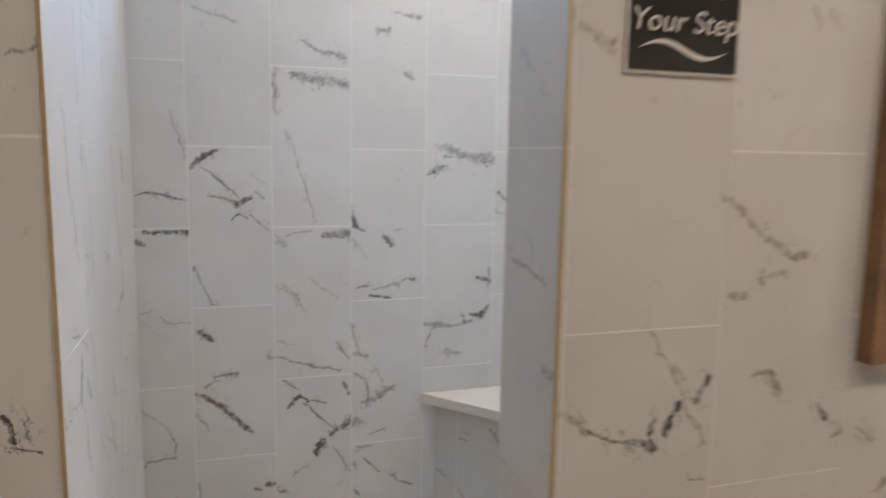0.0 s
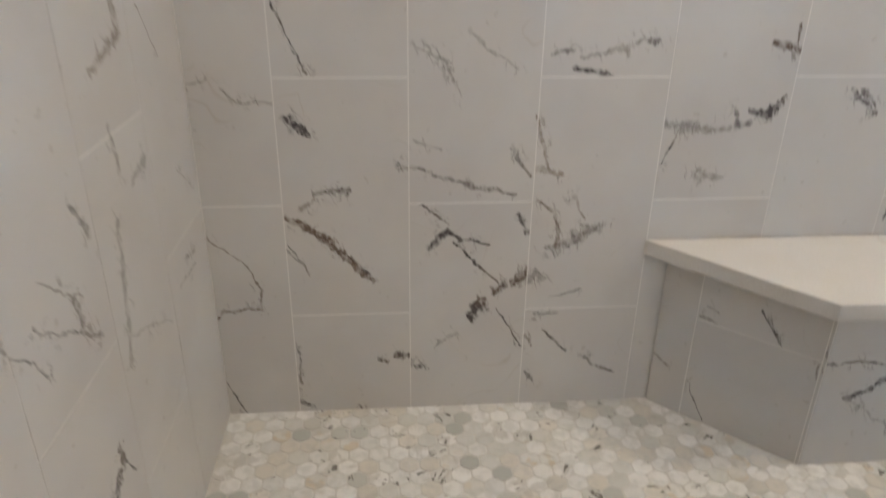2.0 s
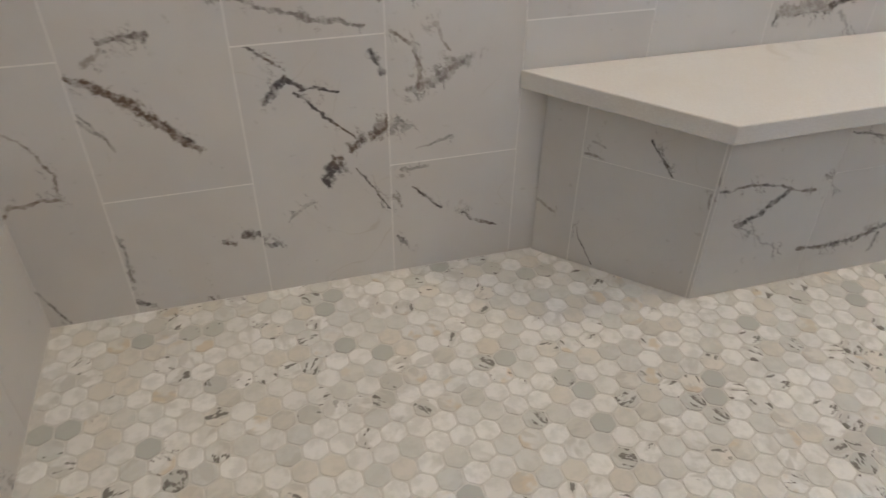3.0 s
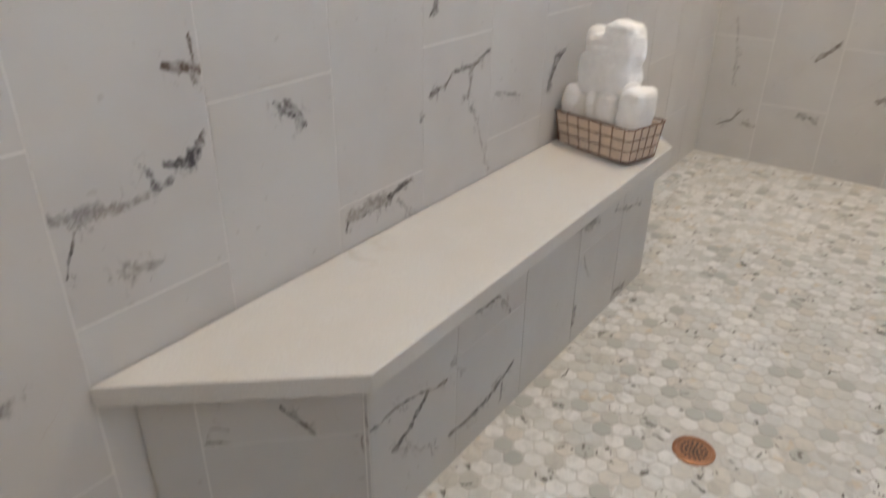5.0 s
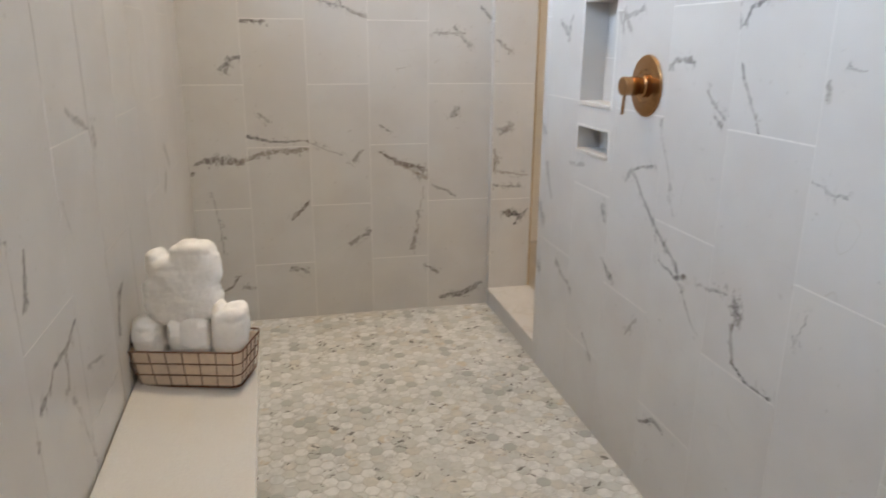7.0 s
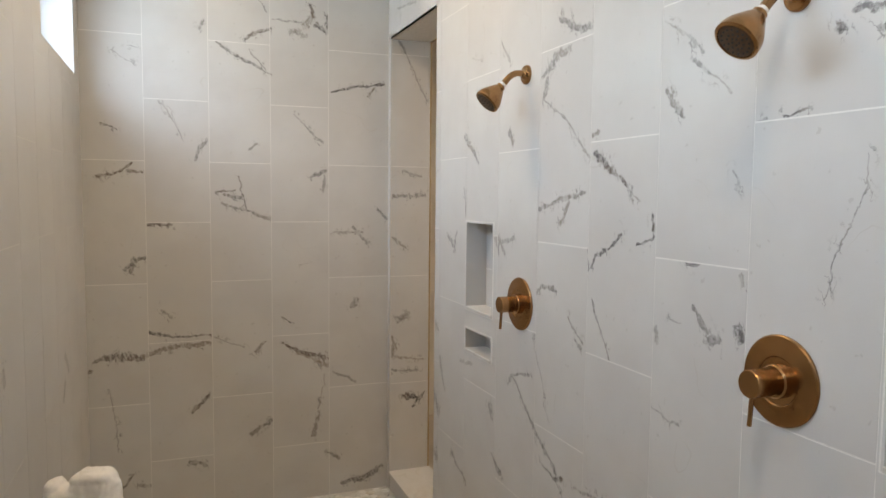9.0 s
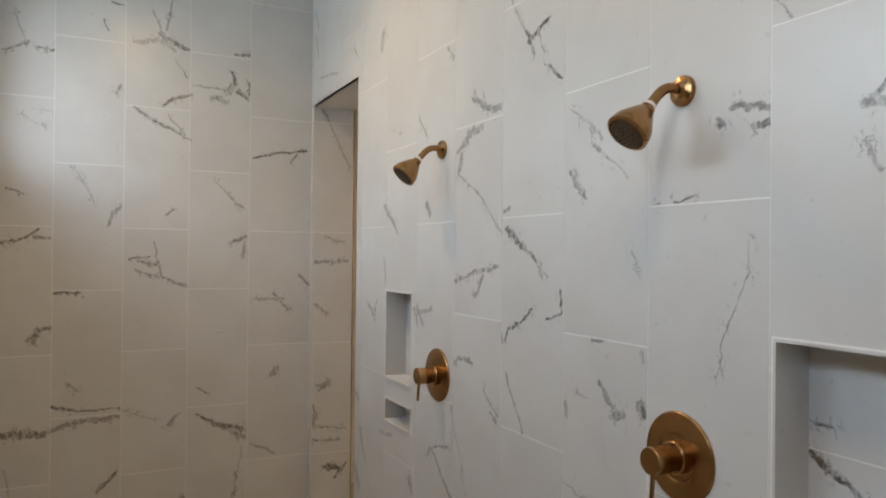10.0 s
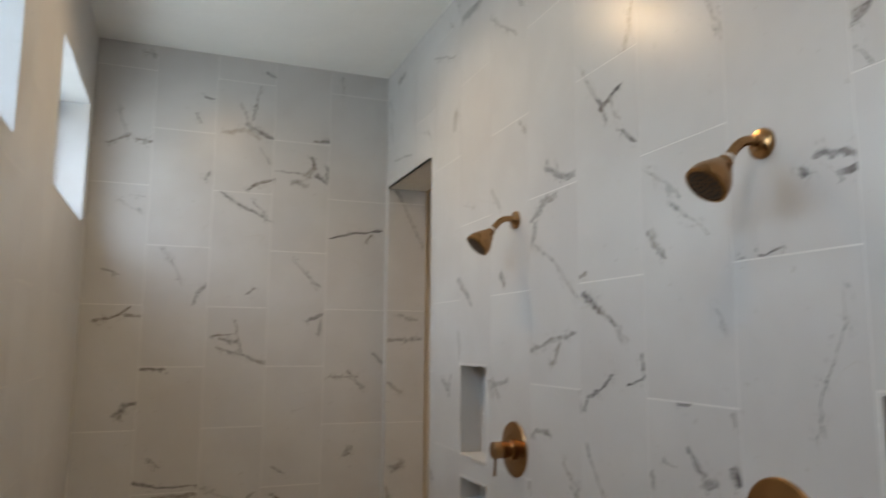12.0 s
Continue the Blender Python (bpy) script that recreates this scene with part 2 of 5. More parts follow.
SILVER = plain("silver_lettering", (0.62, 0.60, 0.57), 0.35, 60, 0.1, metallic=0.6)
WOOD = plain("brown_wood", (0.22, 0.125, 0.06), 0.45, 12, 0.25, bump=0.2, bump_scale=60)


def glass():
    m, t, b = nodes_of("window_glass")
    b.inputs["Base Color"].default_value = (1, 1, 1, 1)
    b.inputs["Roughness"].default_value = 0.0
    b.inputs["Transmission Weight"].default_value = 1.0
    return m


GLASS = glass()


# ---- mesh helpers ----
def mesh_of(name, bm, material, smooth=False):
    me = bpy.data.meshes.new(name)
    bm.to_mesh(me)
    bm.free()
    me.materials.append(material)
    if smooth:
        me.shade_smooth()
        me.set_sharp_from_angle(angle=radians(32))
    return me


def part(name, bm, material, parent, label="", smooth=False, m=None):
    ob = new(name, mesh_of(name, bm, material, smooth))
    ob.parent = parent
    if m is not None:
        ob.matrix_local = m
    return tagged(ob, label=label)


def thing(name, label, category, m=None, group="", kind=""):
    ob = new(name)
    ob.empty_display_size = 0.05
    if m is not None:
        ob.matrix_world = m
    return tagged(ob, label=label, category=category, group=group, kind=kind)


def box_bm(x0, x1, y0, y1, z0, z1, bevel=0.0, seg=2):
    bm = bmesh.new()
    bmesh.ops.create_cube(bm, size=1.0)
    for v in bm.verts:
        v.co = Vector(((x0 + x1) / 2 + v.co.x * (x1 - x0), (y0 + y1) / 2 + v.co.y * (y1 - y0), (z0 + z1) / 2 + v.co.z * (z1 - z0)))
    if bevel:
        bmesh.ops.bevel(bm, geom=bm.edges[:], offset=bevel, segments=seg, affect="EDGES", profile=0.5)
    return bm


def cells_bm(rect, holes, depth0, depth1):
    """A plate in x, y with holes, from depth0 to depth1 in z."""
    x0, x1, y0, y1 = rect
    xs = sorted({x0, x1, *[min(max(v, x0), x1) for h in holes for v in h[:2]]})
    ys = sorted({y0, y1, *[min(max(v, y0), y1) for h in holes for v in h[2:]]})
    bm, vs = bmesh.new(), {}

    def vert(i, j, k):
        if (i, j, k) not in vs:
            vs[i, j, k] = bm.verts.new((xs[i], ys[j], (depth0, depth1)[k]))
        return vs[i, j, k]

    def solid(i, j):
        if not (0 <= i < len(xs) - 1 and 0 <= j < len(ys) - 1):
            return False
        cx, cy = (xs[i] + xs[i + 1]) / 2, (ys[j] + ys[j + 1]) / 2
        return not any(h[0] < cx < h[1] and h[2] < cy < h[3] for h in holes)

    for i in range(len(xs) - 1):
        for j in range(len(ys) - 1):
            if solid(i, j):
                bm.faces.new([vert(i, j, 1), vert(i + 1, j, 1), vert(i + 1, j + 1, 1), vert(i, j + 1, 1)])
                bm.faces.new([vert(i, j + 1, 0), vert(i + 1, j + 1, 0), vert(i + 1, j, 0), vert(i, j, 0)])
                for (di, dj), (a, b) in (((-1, 0), ((0, 1), (0, 0))), ((1, 0), ((1, 0), (1, 1))), ((0, -1), ((0, 0), (1, 0))), ((0, 1), ((1, 1), (0, 1)))):
                    if not solid(i + di, j + dj):
                        a, b = (i + a[0], j + a[1]), (i + b[0], j + b[1])
                        bm.faces.new([vert(*a, 0), vert(*b, 0), vert(*b, 1), vert(*a, 1)])
    return bm


def lathe_bm(profile, n=32):
    """Turns (radius, z) pairs round the z axis."""
    bm = bmesh.new()
    rings = []
    for r, z in profile:
        rings.append([bm.verts.new((r * math.cos(2 * math.pi * k / n), r * math.sin(2 * math.pi * k / n), z)) for k in range(n)])
    for a, b in zip(rings, rings[1:]):
        for k in range(n):
            bm.faces.new([a[k], a[(k + 1) % n], b[(k + 1) % n], b[k]])
    bm.faces.new(rings[0][::-1])
    bm.faces.new(rings[-1])
    return bm


def tube_bm(points, r, n=12, closed=False, bm=None):
    bm = bm or bmesh.new()
    pts = [Vector(p) for p in points]
    rings, up = [], Vector((0, 0, 1))
    for i, p in enumerate(pts):
        a = pts[(i - 1) % len(pts)] if (i or closed) else p
        b = pts[(i + 1) % len(pts)] if (i < len(pts) - 1 or closed) else p
        d = (b - a).normalized()
        ref = up if abs(d.dot(up)) < 0.95 else Vector((1, 0, 0))
        u = d.cross(ref).normalized()
        v = u.cross(d)
        rings.append([bm.verts.new(p + r * (math.cos(2 * math.pi * k / n) * u + math.sin(2 * math.pi * k / n) * v)) for k in range(n)])
    pairs = list(zip(rings, rings[1:])) + ([(rings[-1], rings[0])] if closed else [])
    for a, b in pairs:
        for k in range(n):
            bm.faces.new([a[k], b[k], b[(k + 1) % n], a[(k + 1) % n]])
    if not closed:
        bm.faces.new(rings[0])
        bm.faces.new(rings[-1][::-1])
    bmesh.ops.recalc_face_normals(bm, faces=bm.faces[:])
    return bm


# ---- structure ----
# axis, sign: the wall's length runs along that axis; local x = sign * length
def frame_of(axis, sign, at, z, along):
    """The pose of a wall plate: local x along the wall, local y up, local z out of it."""
    u = Vector((sign, 0, 0)) if axis == "x" else Vector((0, sign, 0))
    up = Vector((0, 0, 1))
    n = u.cross(up)
    o = Vector((along, at, z)) if axis == "x" else Vector((at, along, z))
    m = Matrix((u, up, n)).transposed().to_4x4()
    m.translation = o
    return m


def core(name, axis, sign, at, rect, holes, thick, material=GROUT, back=0.0007):
    """The wall behind the tiles; its face lies back behind the tiles' face."""
    m = frame_of(axis, sign, at, 0, 0)
    flip = lambda h: (min(sign * h[0], sign * h[1]), max(sign * h[0], sign * h[1]), h[2], h[3])
    ob = new(name, mesh_of(name, cells_bm(flip(rect), [flip(h) for h in holes], -thick, -back), material))
    ob.matrix_world = m
    return tagged(ob, kind="structure")


VEINS = {}


def vein(wall, a1, z1, a2, z2, w1, w2, dark, brown):
    VEINS.setdefault(wall, []).append((a1, z1, a2, z2, w1, w2, dark, brown))


TILE_MESHES = {}
rng = random.Random(7)


def clip(seg, rect):
    """The part of a stroke within a tile, or None."""
    (x1, y1, x2, y2), (a, b, c, d) = seg, rect
    t0, t1 = 0.0, 1.0
    dx, dy = x2 - x1, y2 - y1
    for p, q in ((-dx, x1 - a), (dx, b - x1), (-dy, y1 - c), (dy, d - y1)):
        if abs(p) < 1e-9:
            if q < 0:
                return None
        else:
            r = q / p
            t0, t1 = (max(t0, r), t1) if p < 0 else (t0, min(t1, r))
    return (x1 + t0 * dx, y1 + t0 * dy, x1 + t1 * dx, y1 + t1 * dy, t0, t1) if (t1 - t0) * math.hypot(dx, dy) > 0.004 else None


def tile(parent, key, m, rect, holes, sign, area, name="tile"):
    """One tile; rect in the wall's own length and height."""
    a0, a1, z0, z1 = rect
    ca, cz = (a0 + a1) / 2, (z0 + z1) / 2
    mine = []
    for h in holes:
        if h[0] < a1 and h[1] > a0 and h[2] < z1 and h[3] > z0:
            x = sorted((sign * (h[0] - ca), sign * (h[1] - ca)))
            mine.append((x[0], x[1], h[2] - cz, h[3] - cz))
    w, h_ = (a1 - a0) / 2, (z1 - z0) / 2
    k = (round(w, 4), round(h_, 4), tuple(mine))
    if k not in TILE_MESHES:
        bm = cells_bm((-w, w, -h_, h_), mine, -0.008, 0.0)
        if not bm.faces:
            bm.free()
            return None
        TILE_MESHES[k] = mesh_of("tile", bm, MARBLE)
    ob = new(name, TILE_MESHES[k])
    ob.parent = parent
    ob.matrix_parent_inverse = parent.matrix_world.inverted()
    ob.matrix_basis = m
    strokes = []
    for s in VEINS.get(key, []):
        c = clip(s[:4], rect)
        if c:
            wa, wb = (s[4] + f * (s[5] - s[4]) for f in c[4:])
            strokes.append((sign * (c[0] - ca), c[1] - cz, sign * (c[2] - ca), c[3] - cz, wa, wb, s[6], s[7]))
    if not strokes and key not in ("bare", "n"):
        for _ in range(rng.choice((1, 1, 2, 2, 3))):
            x, y = rng.uniform(-w, w) * 0.8, rng.uniform(-h_, h_) * 0.85
            ang, ln, wide = rng.uniform(-1.3, 0.4), rng.uniform(0.04, 0.14), rng.choice((0.0012, 0.002, 0.004, 0.006))
            strokes.append((x, y, x + math.cos(ang) * ln, y + math.sin(ang) * ln, wide, wide * 0.5, rng.uniform(0.3, 0.7), rng.choice((0, 0, 0, 0.4))))
    strokes.sort(key=lambda q: -q[6] * (q[4] + q[5] + 0.002) * (0.02 + math.hypot(q[0] - q[2], q[1] - q[3])))
    strokes = strokes[:STROKES] + [(9.0, 9.0, 9.1, 9.0, 0.0001, 0.0001, 0.0, 0.0)] * (STROKES - len(strokes))
    for k, q in enumerate(strokes):
        ob["vein_line_%d" % k] = [float(v) for v in q[:4]]
        ob["vein_look_%d" % k] = [float(v) for v in q[4:]]
    return ob


def tile_wall(parent, key, axis, sign, at, lines, z_range, first_odd, holes=(), gap=0.0028):
    """lines: the upright joints, from end to end. Joints lie at whole pitches, odd and even by turns."""
    z_lo, z_hi = z_range
    for i, (a, b) in enumerate(zip(lines, lines[1:])):
        odd = (i % 2 == 0) == first_odd
        zs = [z_lo] + [k * PITCH for k in range(-2, 12) if (k % 2 == 1) == odd and z_lo + 0.01 < k * PITCH < z_hi - 0.01] + [z_hi]
        for z0, z1 in zip(zs, zs[1:]):
            r = (a + gap * 0.4, b - gap * 0.4, z0 + gap * 0.62, z1 - gap * 0.62)
            tile(parent, key, frame_of(axis, sign, at, (r[2] + r[3]) / 2, (r[0] + r[1]) / 2), r, holes, sign, None)


def lines_between(lo, hi, start, pitch):
    k0 = math.ceil((lo - start) / pitch + 1e-6)
    out = [lo]
    while start + k0 * pitch < hi - 1e-4:
        if start + k0 * pitch > lo + 0.004:
            out.append(start + k0 * pitch)
        k0 += 1
    return out + [hi]


NICHES = [(2.836, 3.1, 1.209, 1.571), (2.838, 3.1, 1.035, 1.135), (1.006, 1.266, 1.212, 1.581)]
win_holes = [(a, b, *WIN_Z) for a, b in WINDOWS]
door_holes = [(*DOOR_W, -0.2, DOOR_TOP), (*DOOR_E, -0.2, DOOR_TOP)]

wall_n = core("wall_north", "x", 1, NORTH, (WEST - 0.2, EAST + 0.2, -0.1, CEIL), [(a - 0.002, b + 0.002, c - 0.002, d + 0.002) for a, b, c, d in win_holes], 0.22)
wall_e = core("wall_east", "y", -1, EAST, (OUTER, 0.22, -0.1, CEIL), [], 0.2)
wall_w = core("wall_west", "y", 1, WEST, (OUTER, 0.22, -0.1, CEIL), [], 0.2)
grown = [(a - 0.01, b + 0.01, c, d + 0.01) for a, b, c, d in door_holes]
wall_s = core("wall_south", "x", -1, SOUTH, (WEST, EAST, -0.1, CEIL), grown + NICHES, 0.1)
wall_o = core("wall_south_outer", "x", 1, OUTER, (WEST - 1.1, EAST + 1.1, -0.1, CEIL), grown, 0.132)


# The veins of the printed marble: wall, from, to (along the wall and up), two half widths in metres, darkness, brownness
vein("n", 0.381, 1.800, 0.477, 1.784, 0.0091, 0.0200, 0.50, 0.0)
vein("n", 0.477, 1.784, 0.585, 1.776, 0.0200, 0.0191, 0.50, 0.0)
vein("n", 0.425, 1.931, 0.499, 1.884, 0.0038, 0.0060, 0.50, 0.0)
vein("n", 0.499, 1.884, 0.585, 1.878, 0.0060, 0.0090, 0.50, 0.0)
vein("n", 0.319, 1.801, 0.323, 1.665, 0.0084, 0.0054, 0.40, 0.5)
vein("n", 0.723, 1.985, 0.763, 1.992, 0.0104, 0.0085, 0.50, 0.0)
vein("n", 0.035, 2.025, 0.180, 1.980, 0.0038, 0.0057, 0.35, 0.0)
vein("n", 0.822, 1.831, 0.852, 1.810, 0.0086, 0.0077, 0.60, 0.0)
vein("n", 0.785, 2.051, 0.889, 2.048, 0.0042, 0.0084, 0.45, 0.0)
vein("n", -0.188, 1.340, -0.126, 1.352, 0.0037, 0.0060, 0.85, 0.0)
vein("n", -0.126, 1.352, -0.078, 1.340, 0.0060, 0.0054, 0.85, 0.0)
vein("n", -0.078, 1.340, 0.001, 1.324, 0.0054, 0.0024, 0.85, 0.0)
vein("n", -0.164, 1.213, 0.001, 1.206, 0.0075, 0.0135, 0.75, 0.0)
vein("n", -0.189, 1.174, -0.159, 1.157, 0.0118, 0.0053, 0.60, 0.0)
vein("n", -0.051, 1.649, -0.005, 1.479, 0.0015, 0.0015, 0.50, 0.0)
vein("n", 0.018, 1.448, 0.040, 1.472, 0.0089, 0.0151, 0.95, 0.0)
vein("n", 0.040, 1.472, 0.098, 1.510, 0.0151, 0.0106, 0.95, 0.0)
vein("n", 0.048, 1.456, 0.178, 1.337, 0.0022, 0.0038, 1.00, 0.0)
vein("n", 0.169, 1.310, 0.223, 1.341, 0.0149, 0.0107, 0.90, 0.0)
vein("n", 0.070, 1.344, 0.170, 1.320, 0.0030, 0.0064, 0.70, 0.0)
vein("n", 0.152, 1.250, 0.178, 1.274, 0.0034, 0.0045, 0.80, 0.0)
vein("n", 0.178, 1.274, 0.209, 1.251, 0.0045, 0.0030, 0.80, 0.0)
vein("n", 0.220, 1.263, 0.296, 1.204, 0.0034, 0.0023, 0.50, 0.0)
vein("n", 0.228, 1.428, 0.278, 1.384, 0.0015, 0.0013, 0.40, 0.0)
vein("n", 0.248, 1.359, 0.276, 1.335, 0.0025, 0.0030, 0.50, 0.0)
vein("n", 0.358, 1.597, 0.420, 1.406, 0.0021, 0.0021, 0.60, 0.0)
vein("n", 0.420, 1.406, 0.471, 1.235, 0.0021, 0.0015, 0.60, 0.0)
vein("n", 0.313, 1.196, 0.351, 1.136, 0.0030, 0.0075, 0.35, 0.3)
vein("n", 0.356, 1.184, 0.450, 1.209, 0.0045, 0.0046, 0.30, 0.0)
vein("n", 0.502, 1.186, 0.597, 1.190, 0.0144, 0.0195, 0.55, 0.2)
vein("n", 0.613, 1.301, 0.627, 1.225, 0.0031, 0.0129, 0.80, 0.0)
vein("n", 0.627, 1.225, 0.661, 1.204, 0.0129, 0.0030, 0.80, 0.0)
vein("n", 0.619, 1.164, 0.672, 1.086, 0.0022, 0.0015, 0.40, 0.0)
vein("n", 0.747, 1.171, 0.775, 1.143, 0.0119, 0.0102, 0.80, 0.0)
vein("n", 0.780, 1.195, 0.820, 1.204, 0.0032, 0.0016, 0.40, 0.0)
vein("n", 0.633, 0.964, 0.686, 0.975, 0.0036, 0.0036, 0.50, 0.0)
vein("n", 0.688, 0.933, 0.770, 0.924, 0.0071, 0.0091, 0.80, 0.0)
vein("n", 0.705, 0.960, 0.785, 0.975, 0.0031, 0.0048, 0.40, 0.0)
vein("n", 0.785, 0.975, 0.837, 0.997, 0.0048, 0.0069, 0.40, 0.0)
vein("n", 0.858, 0.993, 0.874, 0.993, 0.0105, 0.0105, 0.70, 0.0)
vein("n", 0.927, 1.423, 0.963, 1.449, 0.0060, 0.0200, 0.65, 0.0)
vein("n", 0.963, 1.449, 0.993, 1.462, 0.0200, 0.0072, 0.65, 0.0)
vein("n", 0.973, 1.539, 1.061, 1.516, 0.0061, 0.0168, 0.40, 0.0)
vein("n", 1.061, 1.516, 1.123, 1.501, 0.0168, 0.0178, 0.40, 0.0)
vein("n", 1.123, 1.501, 1.206, 1.494, 0.0178, 0.0195, 0.40, 0.0)
vein("n", 0.994, 1.498, 1.131, 1.509, 0.0024, 0.0035, 0.65, 0.0)
vein("n", 1.131, 1.509, 1.189, 1.461, 0.0035, 0.0085, 0.65, 0.0)
vein("n", 1.235, 1.361, 1.276, 1.318, 0.0085, 0.0048, 0.60, 0.0)
vein("n", 1.276, 1.318, 1.303, 1.241, 0.0048, 0.0030, 0.60, 0.0)
vein("n", 1.297, 1.438, 1.338, 1.328, 0.0032, 0.0055, 0.50, 0.0)
vein("n", 1.337, 1.333, 1.470, 1.347, 0.0122, 0.0126, 0.35, 0.0)
vein("n", 1.470, 1.347, 1.513, 1.365, 0.0126, 0.0121, 0.35, 0.0)
vein("n", 1.490, 1.373, 1.516, 1.348, 0.0089, 0.0102, 0.70, 0.0)
vein("n", 1.339, 1.241, 1.357, 1.320, 0.0038, 0.0064, 0.60, 0.0)
vein("n", 1.231, 1.266, 1.375, 1.241, 0.0030, 0.0030, 0.35, 0.0)
vein("n", 1.375, 1.241, 1.452, 1.212, 0.0030, 0.0091, 0.35, 0.0)
vein("n", 1.176, 1.213, 1.220, 1.143, 0.0032, 0.0035, 0.50, 0.0)
vein("n", 1.367, 0.887, 1.438, 0.820, 0.0059, 0.0067, 0.70, 0.0)
vein("n", -0.110, 0.887, -0.085, 0.863, 0.0034, 0.0024, 0.50, 0.0)
vein("n", -0.085, 0.863, -0.004, 0.856, 0.0024, 0.0031, 0.50, 0.0)
vein("n", -0.195, 0.896, -0.143, 0.908, 0.0015, 0.0030, 0.40, 0.0)
vein("n", 0.010, 1.073, 0.080, 0.923, 0.0026, 0.0019, 0.80, 0.0)
vein("n", 0.026, 0.823, 0.069, 0.786, 0.0105, 0.0090, 0.85, 0.0)
vein("n", 0.306, 0.986, 0.394, 0.950, 0.0021, 0.0030, 0.35, 0.1)
vein("n", 0.394, 0.950, 0.431, 0.868, 0.0030, 0.0021, 0.35, 0.1)
vein("n", 0.446, 1.013, 0.554, 0.932, 0.0030, 0.0020, 0.30, 0.1)
vein("n", 0.291, 0.710, 0.417, 0.667, 0.0032, 0.0046, 0.50, 0.1)
vein("n", 0.417, 0.667, 0.491, 0.648, 0.0046, 0.0071, 0.50, 0.1)
vein("n", 0.491, 0.648, 0.565, 0.628, 0.0071, 0.0047, 0.50, 0.1)
vein("n", 0.552, 0.741, 0.596, 0.680, 0.0052, 0.0038, 0.60, 0.0)
vein("n", 0.317, 0.767, 0.389, 0.747, 0.0023, 0.0015, 0.30, 0.0)
vein("n", 0.607, 0.822, 0.645, 0.689, 0.0037, 0.0032, 0.50, 0.7)
vein("n", 0.612, 0.693, 0.682, 0.679, 0.0055, 0.0055, 0.40, 0.8)
vein("n", 0.076, 0.641, 0.156, 0.641, 0.0045, 0.0126, 0.60, 0.2)
vein("n", 0.048, 0.598, 0.076, 0.626, 0.0057, 0.0058, 0.35, 0.6)
vein("n", 0.007, 0.579, 0.074, 0.539, 0.0105, 0.0105, 0.70, 0.5)
vein("n", 0.074, 0.539, 0.119, 0.500, 0.0105, 0.0115, 0.70, 0.5)
vein("n", 0.119, 0.500, 0.215, 0.403, 0.0115, 0.0076, 0.70, 0.5)
vein("n", 0.074, 0.533, 0.146, 0.479, 0.0022, 0.0030, 0.90, 0.1)
vein("n", 0.146, 0.479, 0.204, 0.425, 0.0030, 0.0068, 0.90, 0.1)
vein("n", 0.001, 0.491, 0.051, 0.421, 0.0019, 0.0023, 0.50, 0.0)
vein("n", 0.327, 0.610, 0.392, 0.565, 0.0027, 0.0036, 0.70, 0.0)
vein("n", 0.392, 0.565, 0.419, 0.584, 0.0036, 0.0023, 0.70, 0.0)
vein("n", 0.356, 0.496, 0.402, 0.535, 0.0102, 0.0122, 0.90, 0.0)
vein("n", 0.402, 0.535, 0.430, 0.509, 0.0122, 0.0048, 0.90, 0.0)
vein("n", 0.430, 0.509, 0.499, 0.493, 0.0048, 0.0036, 0.90, 0.0)
vein("n", 0.411, 0.502, 0.535, 0.383, 0.0035, 0.0037, 0.95, 0.0)
vein("n", 0.576, 0.573, 0.602, 0.527, 0.0070, 0.0105, 0.70, 0.0)
vein("n", 0.466, 0.292, 0.490, 0.333, 0.0157, 0.0171, 1.00, 0.0)
vein("n", 0.523, 0.359, 0.551, 0.379, 0.0140, 0.0139, 1.00, 0.0)
vein("n", 0.577, 0.383, 0.600, 0.413, 0.0084, 0.0172, 0.95, 0.0)
vein("n", 0.538, 0.311, 0.605, 0.191, 0.0026, 0.0026, 0.95, 0.0)
vein("n", 0.614, 0.402, 0.644, 0.402, 0.0162, 0.0126, 0.35, 0.0)
vein("n", 0.654, 0.483, 0.710, 0.492, 0.0073, 0.0114, 0.50, 0.0)
vein("n", 0.710, 0.492, 0.755, 0.521, 0.0114, 0.0192, 0.50, 0.0)
vein("n", 0.755, 0.521, 0.796, 0.541, 0.0192, 0.0076, 0.50, 0.0)
vein("n", 0.668, 0.582, 0.682, 0.482, 0.0046, 0.0089, 0.60, 0.4)
vein("n", 0.713, 0.621, 0.744, 0.561, 0.0052, 0.0032, 0.40, 0.6)
vein("n", 0.620, 0.617, 0.669, 0.572, 0.0030, 0.0051, 0.50, 0.5)
vein("n", 0.670, 0.340, 0.745, 0.359, 0.0018, 0.0038, 0.40, 0.0)
vein("n", 0.220, 0.165, 0.246, 0.162, 0.0075, 0.0075, 0.75, 0.0)
vein("n", 0.273, 0.180, 0.304, 0.177, 0.0107, 0.0102, 0.80, 0.0)
vein("n", 0.319, 0.141, 0.343, 0.139, 0.0105, 0.0073, 0.75, 0.0)
vein("n", 0.364, 0.187, 0.428, 0.238, 0.0025, 0.0045, 0.35, 0.0)
vein("n", 0.354, 0.129, 0.418, 0.114, 0.0031, 0.0046, 0.30, 0.0)
vein("n", 0.325, 0.115, 0.358, 0.064, 0.0015, 0.0013, 0.60, 0.0)
vein("n", 0.657, 0.242, 0.711, 0.190, 0.0029, 0.0066, 0.75, 0.0)
vein("n", 0.711, 0.190, 0.732, 0.171, 0.0066, 0.0045, 0.75, 0.0)
vein("n", 0.790, 0.145, 0.815, 0.125, 0.0051, 0.0055, 0.70, 0.0)
vein("n", 0.815, 0.125, 0.880, 0.097, 0.0055, 0.0028, 0.70, 0.0)
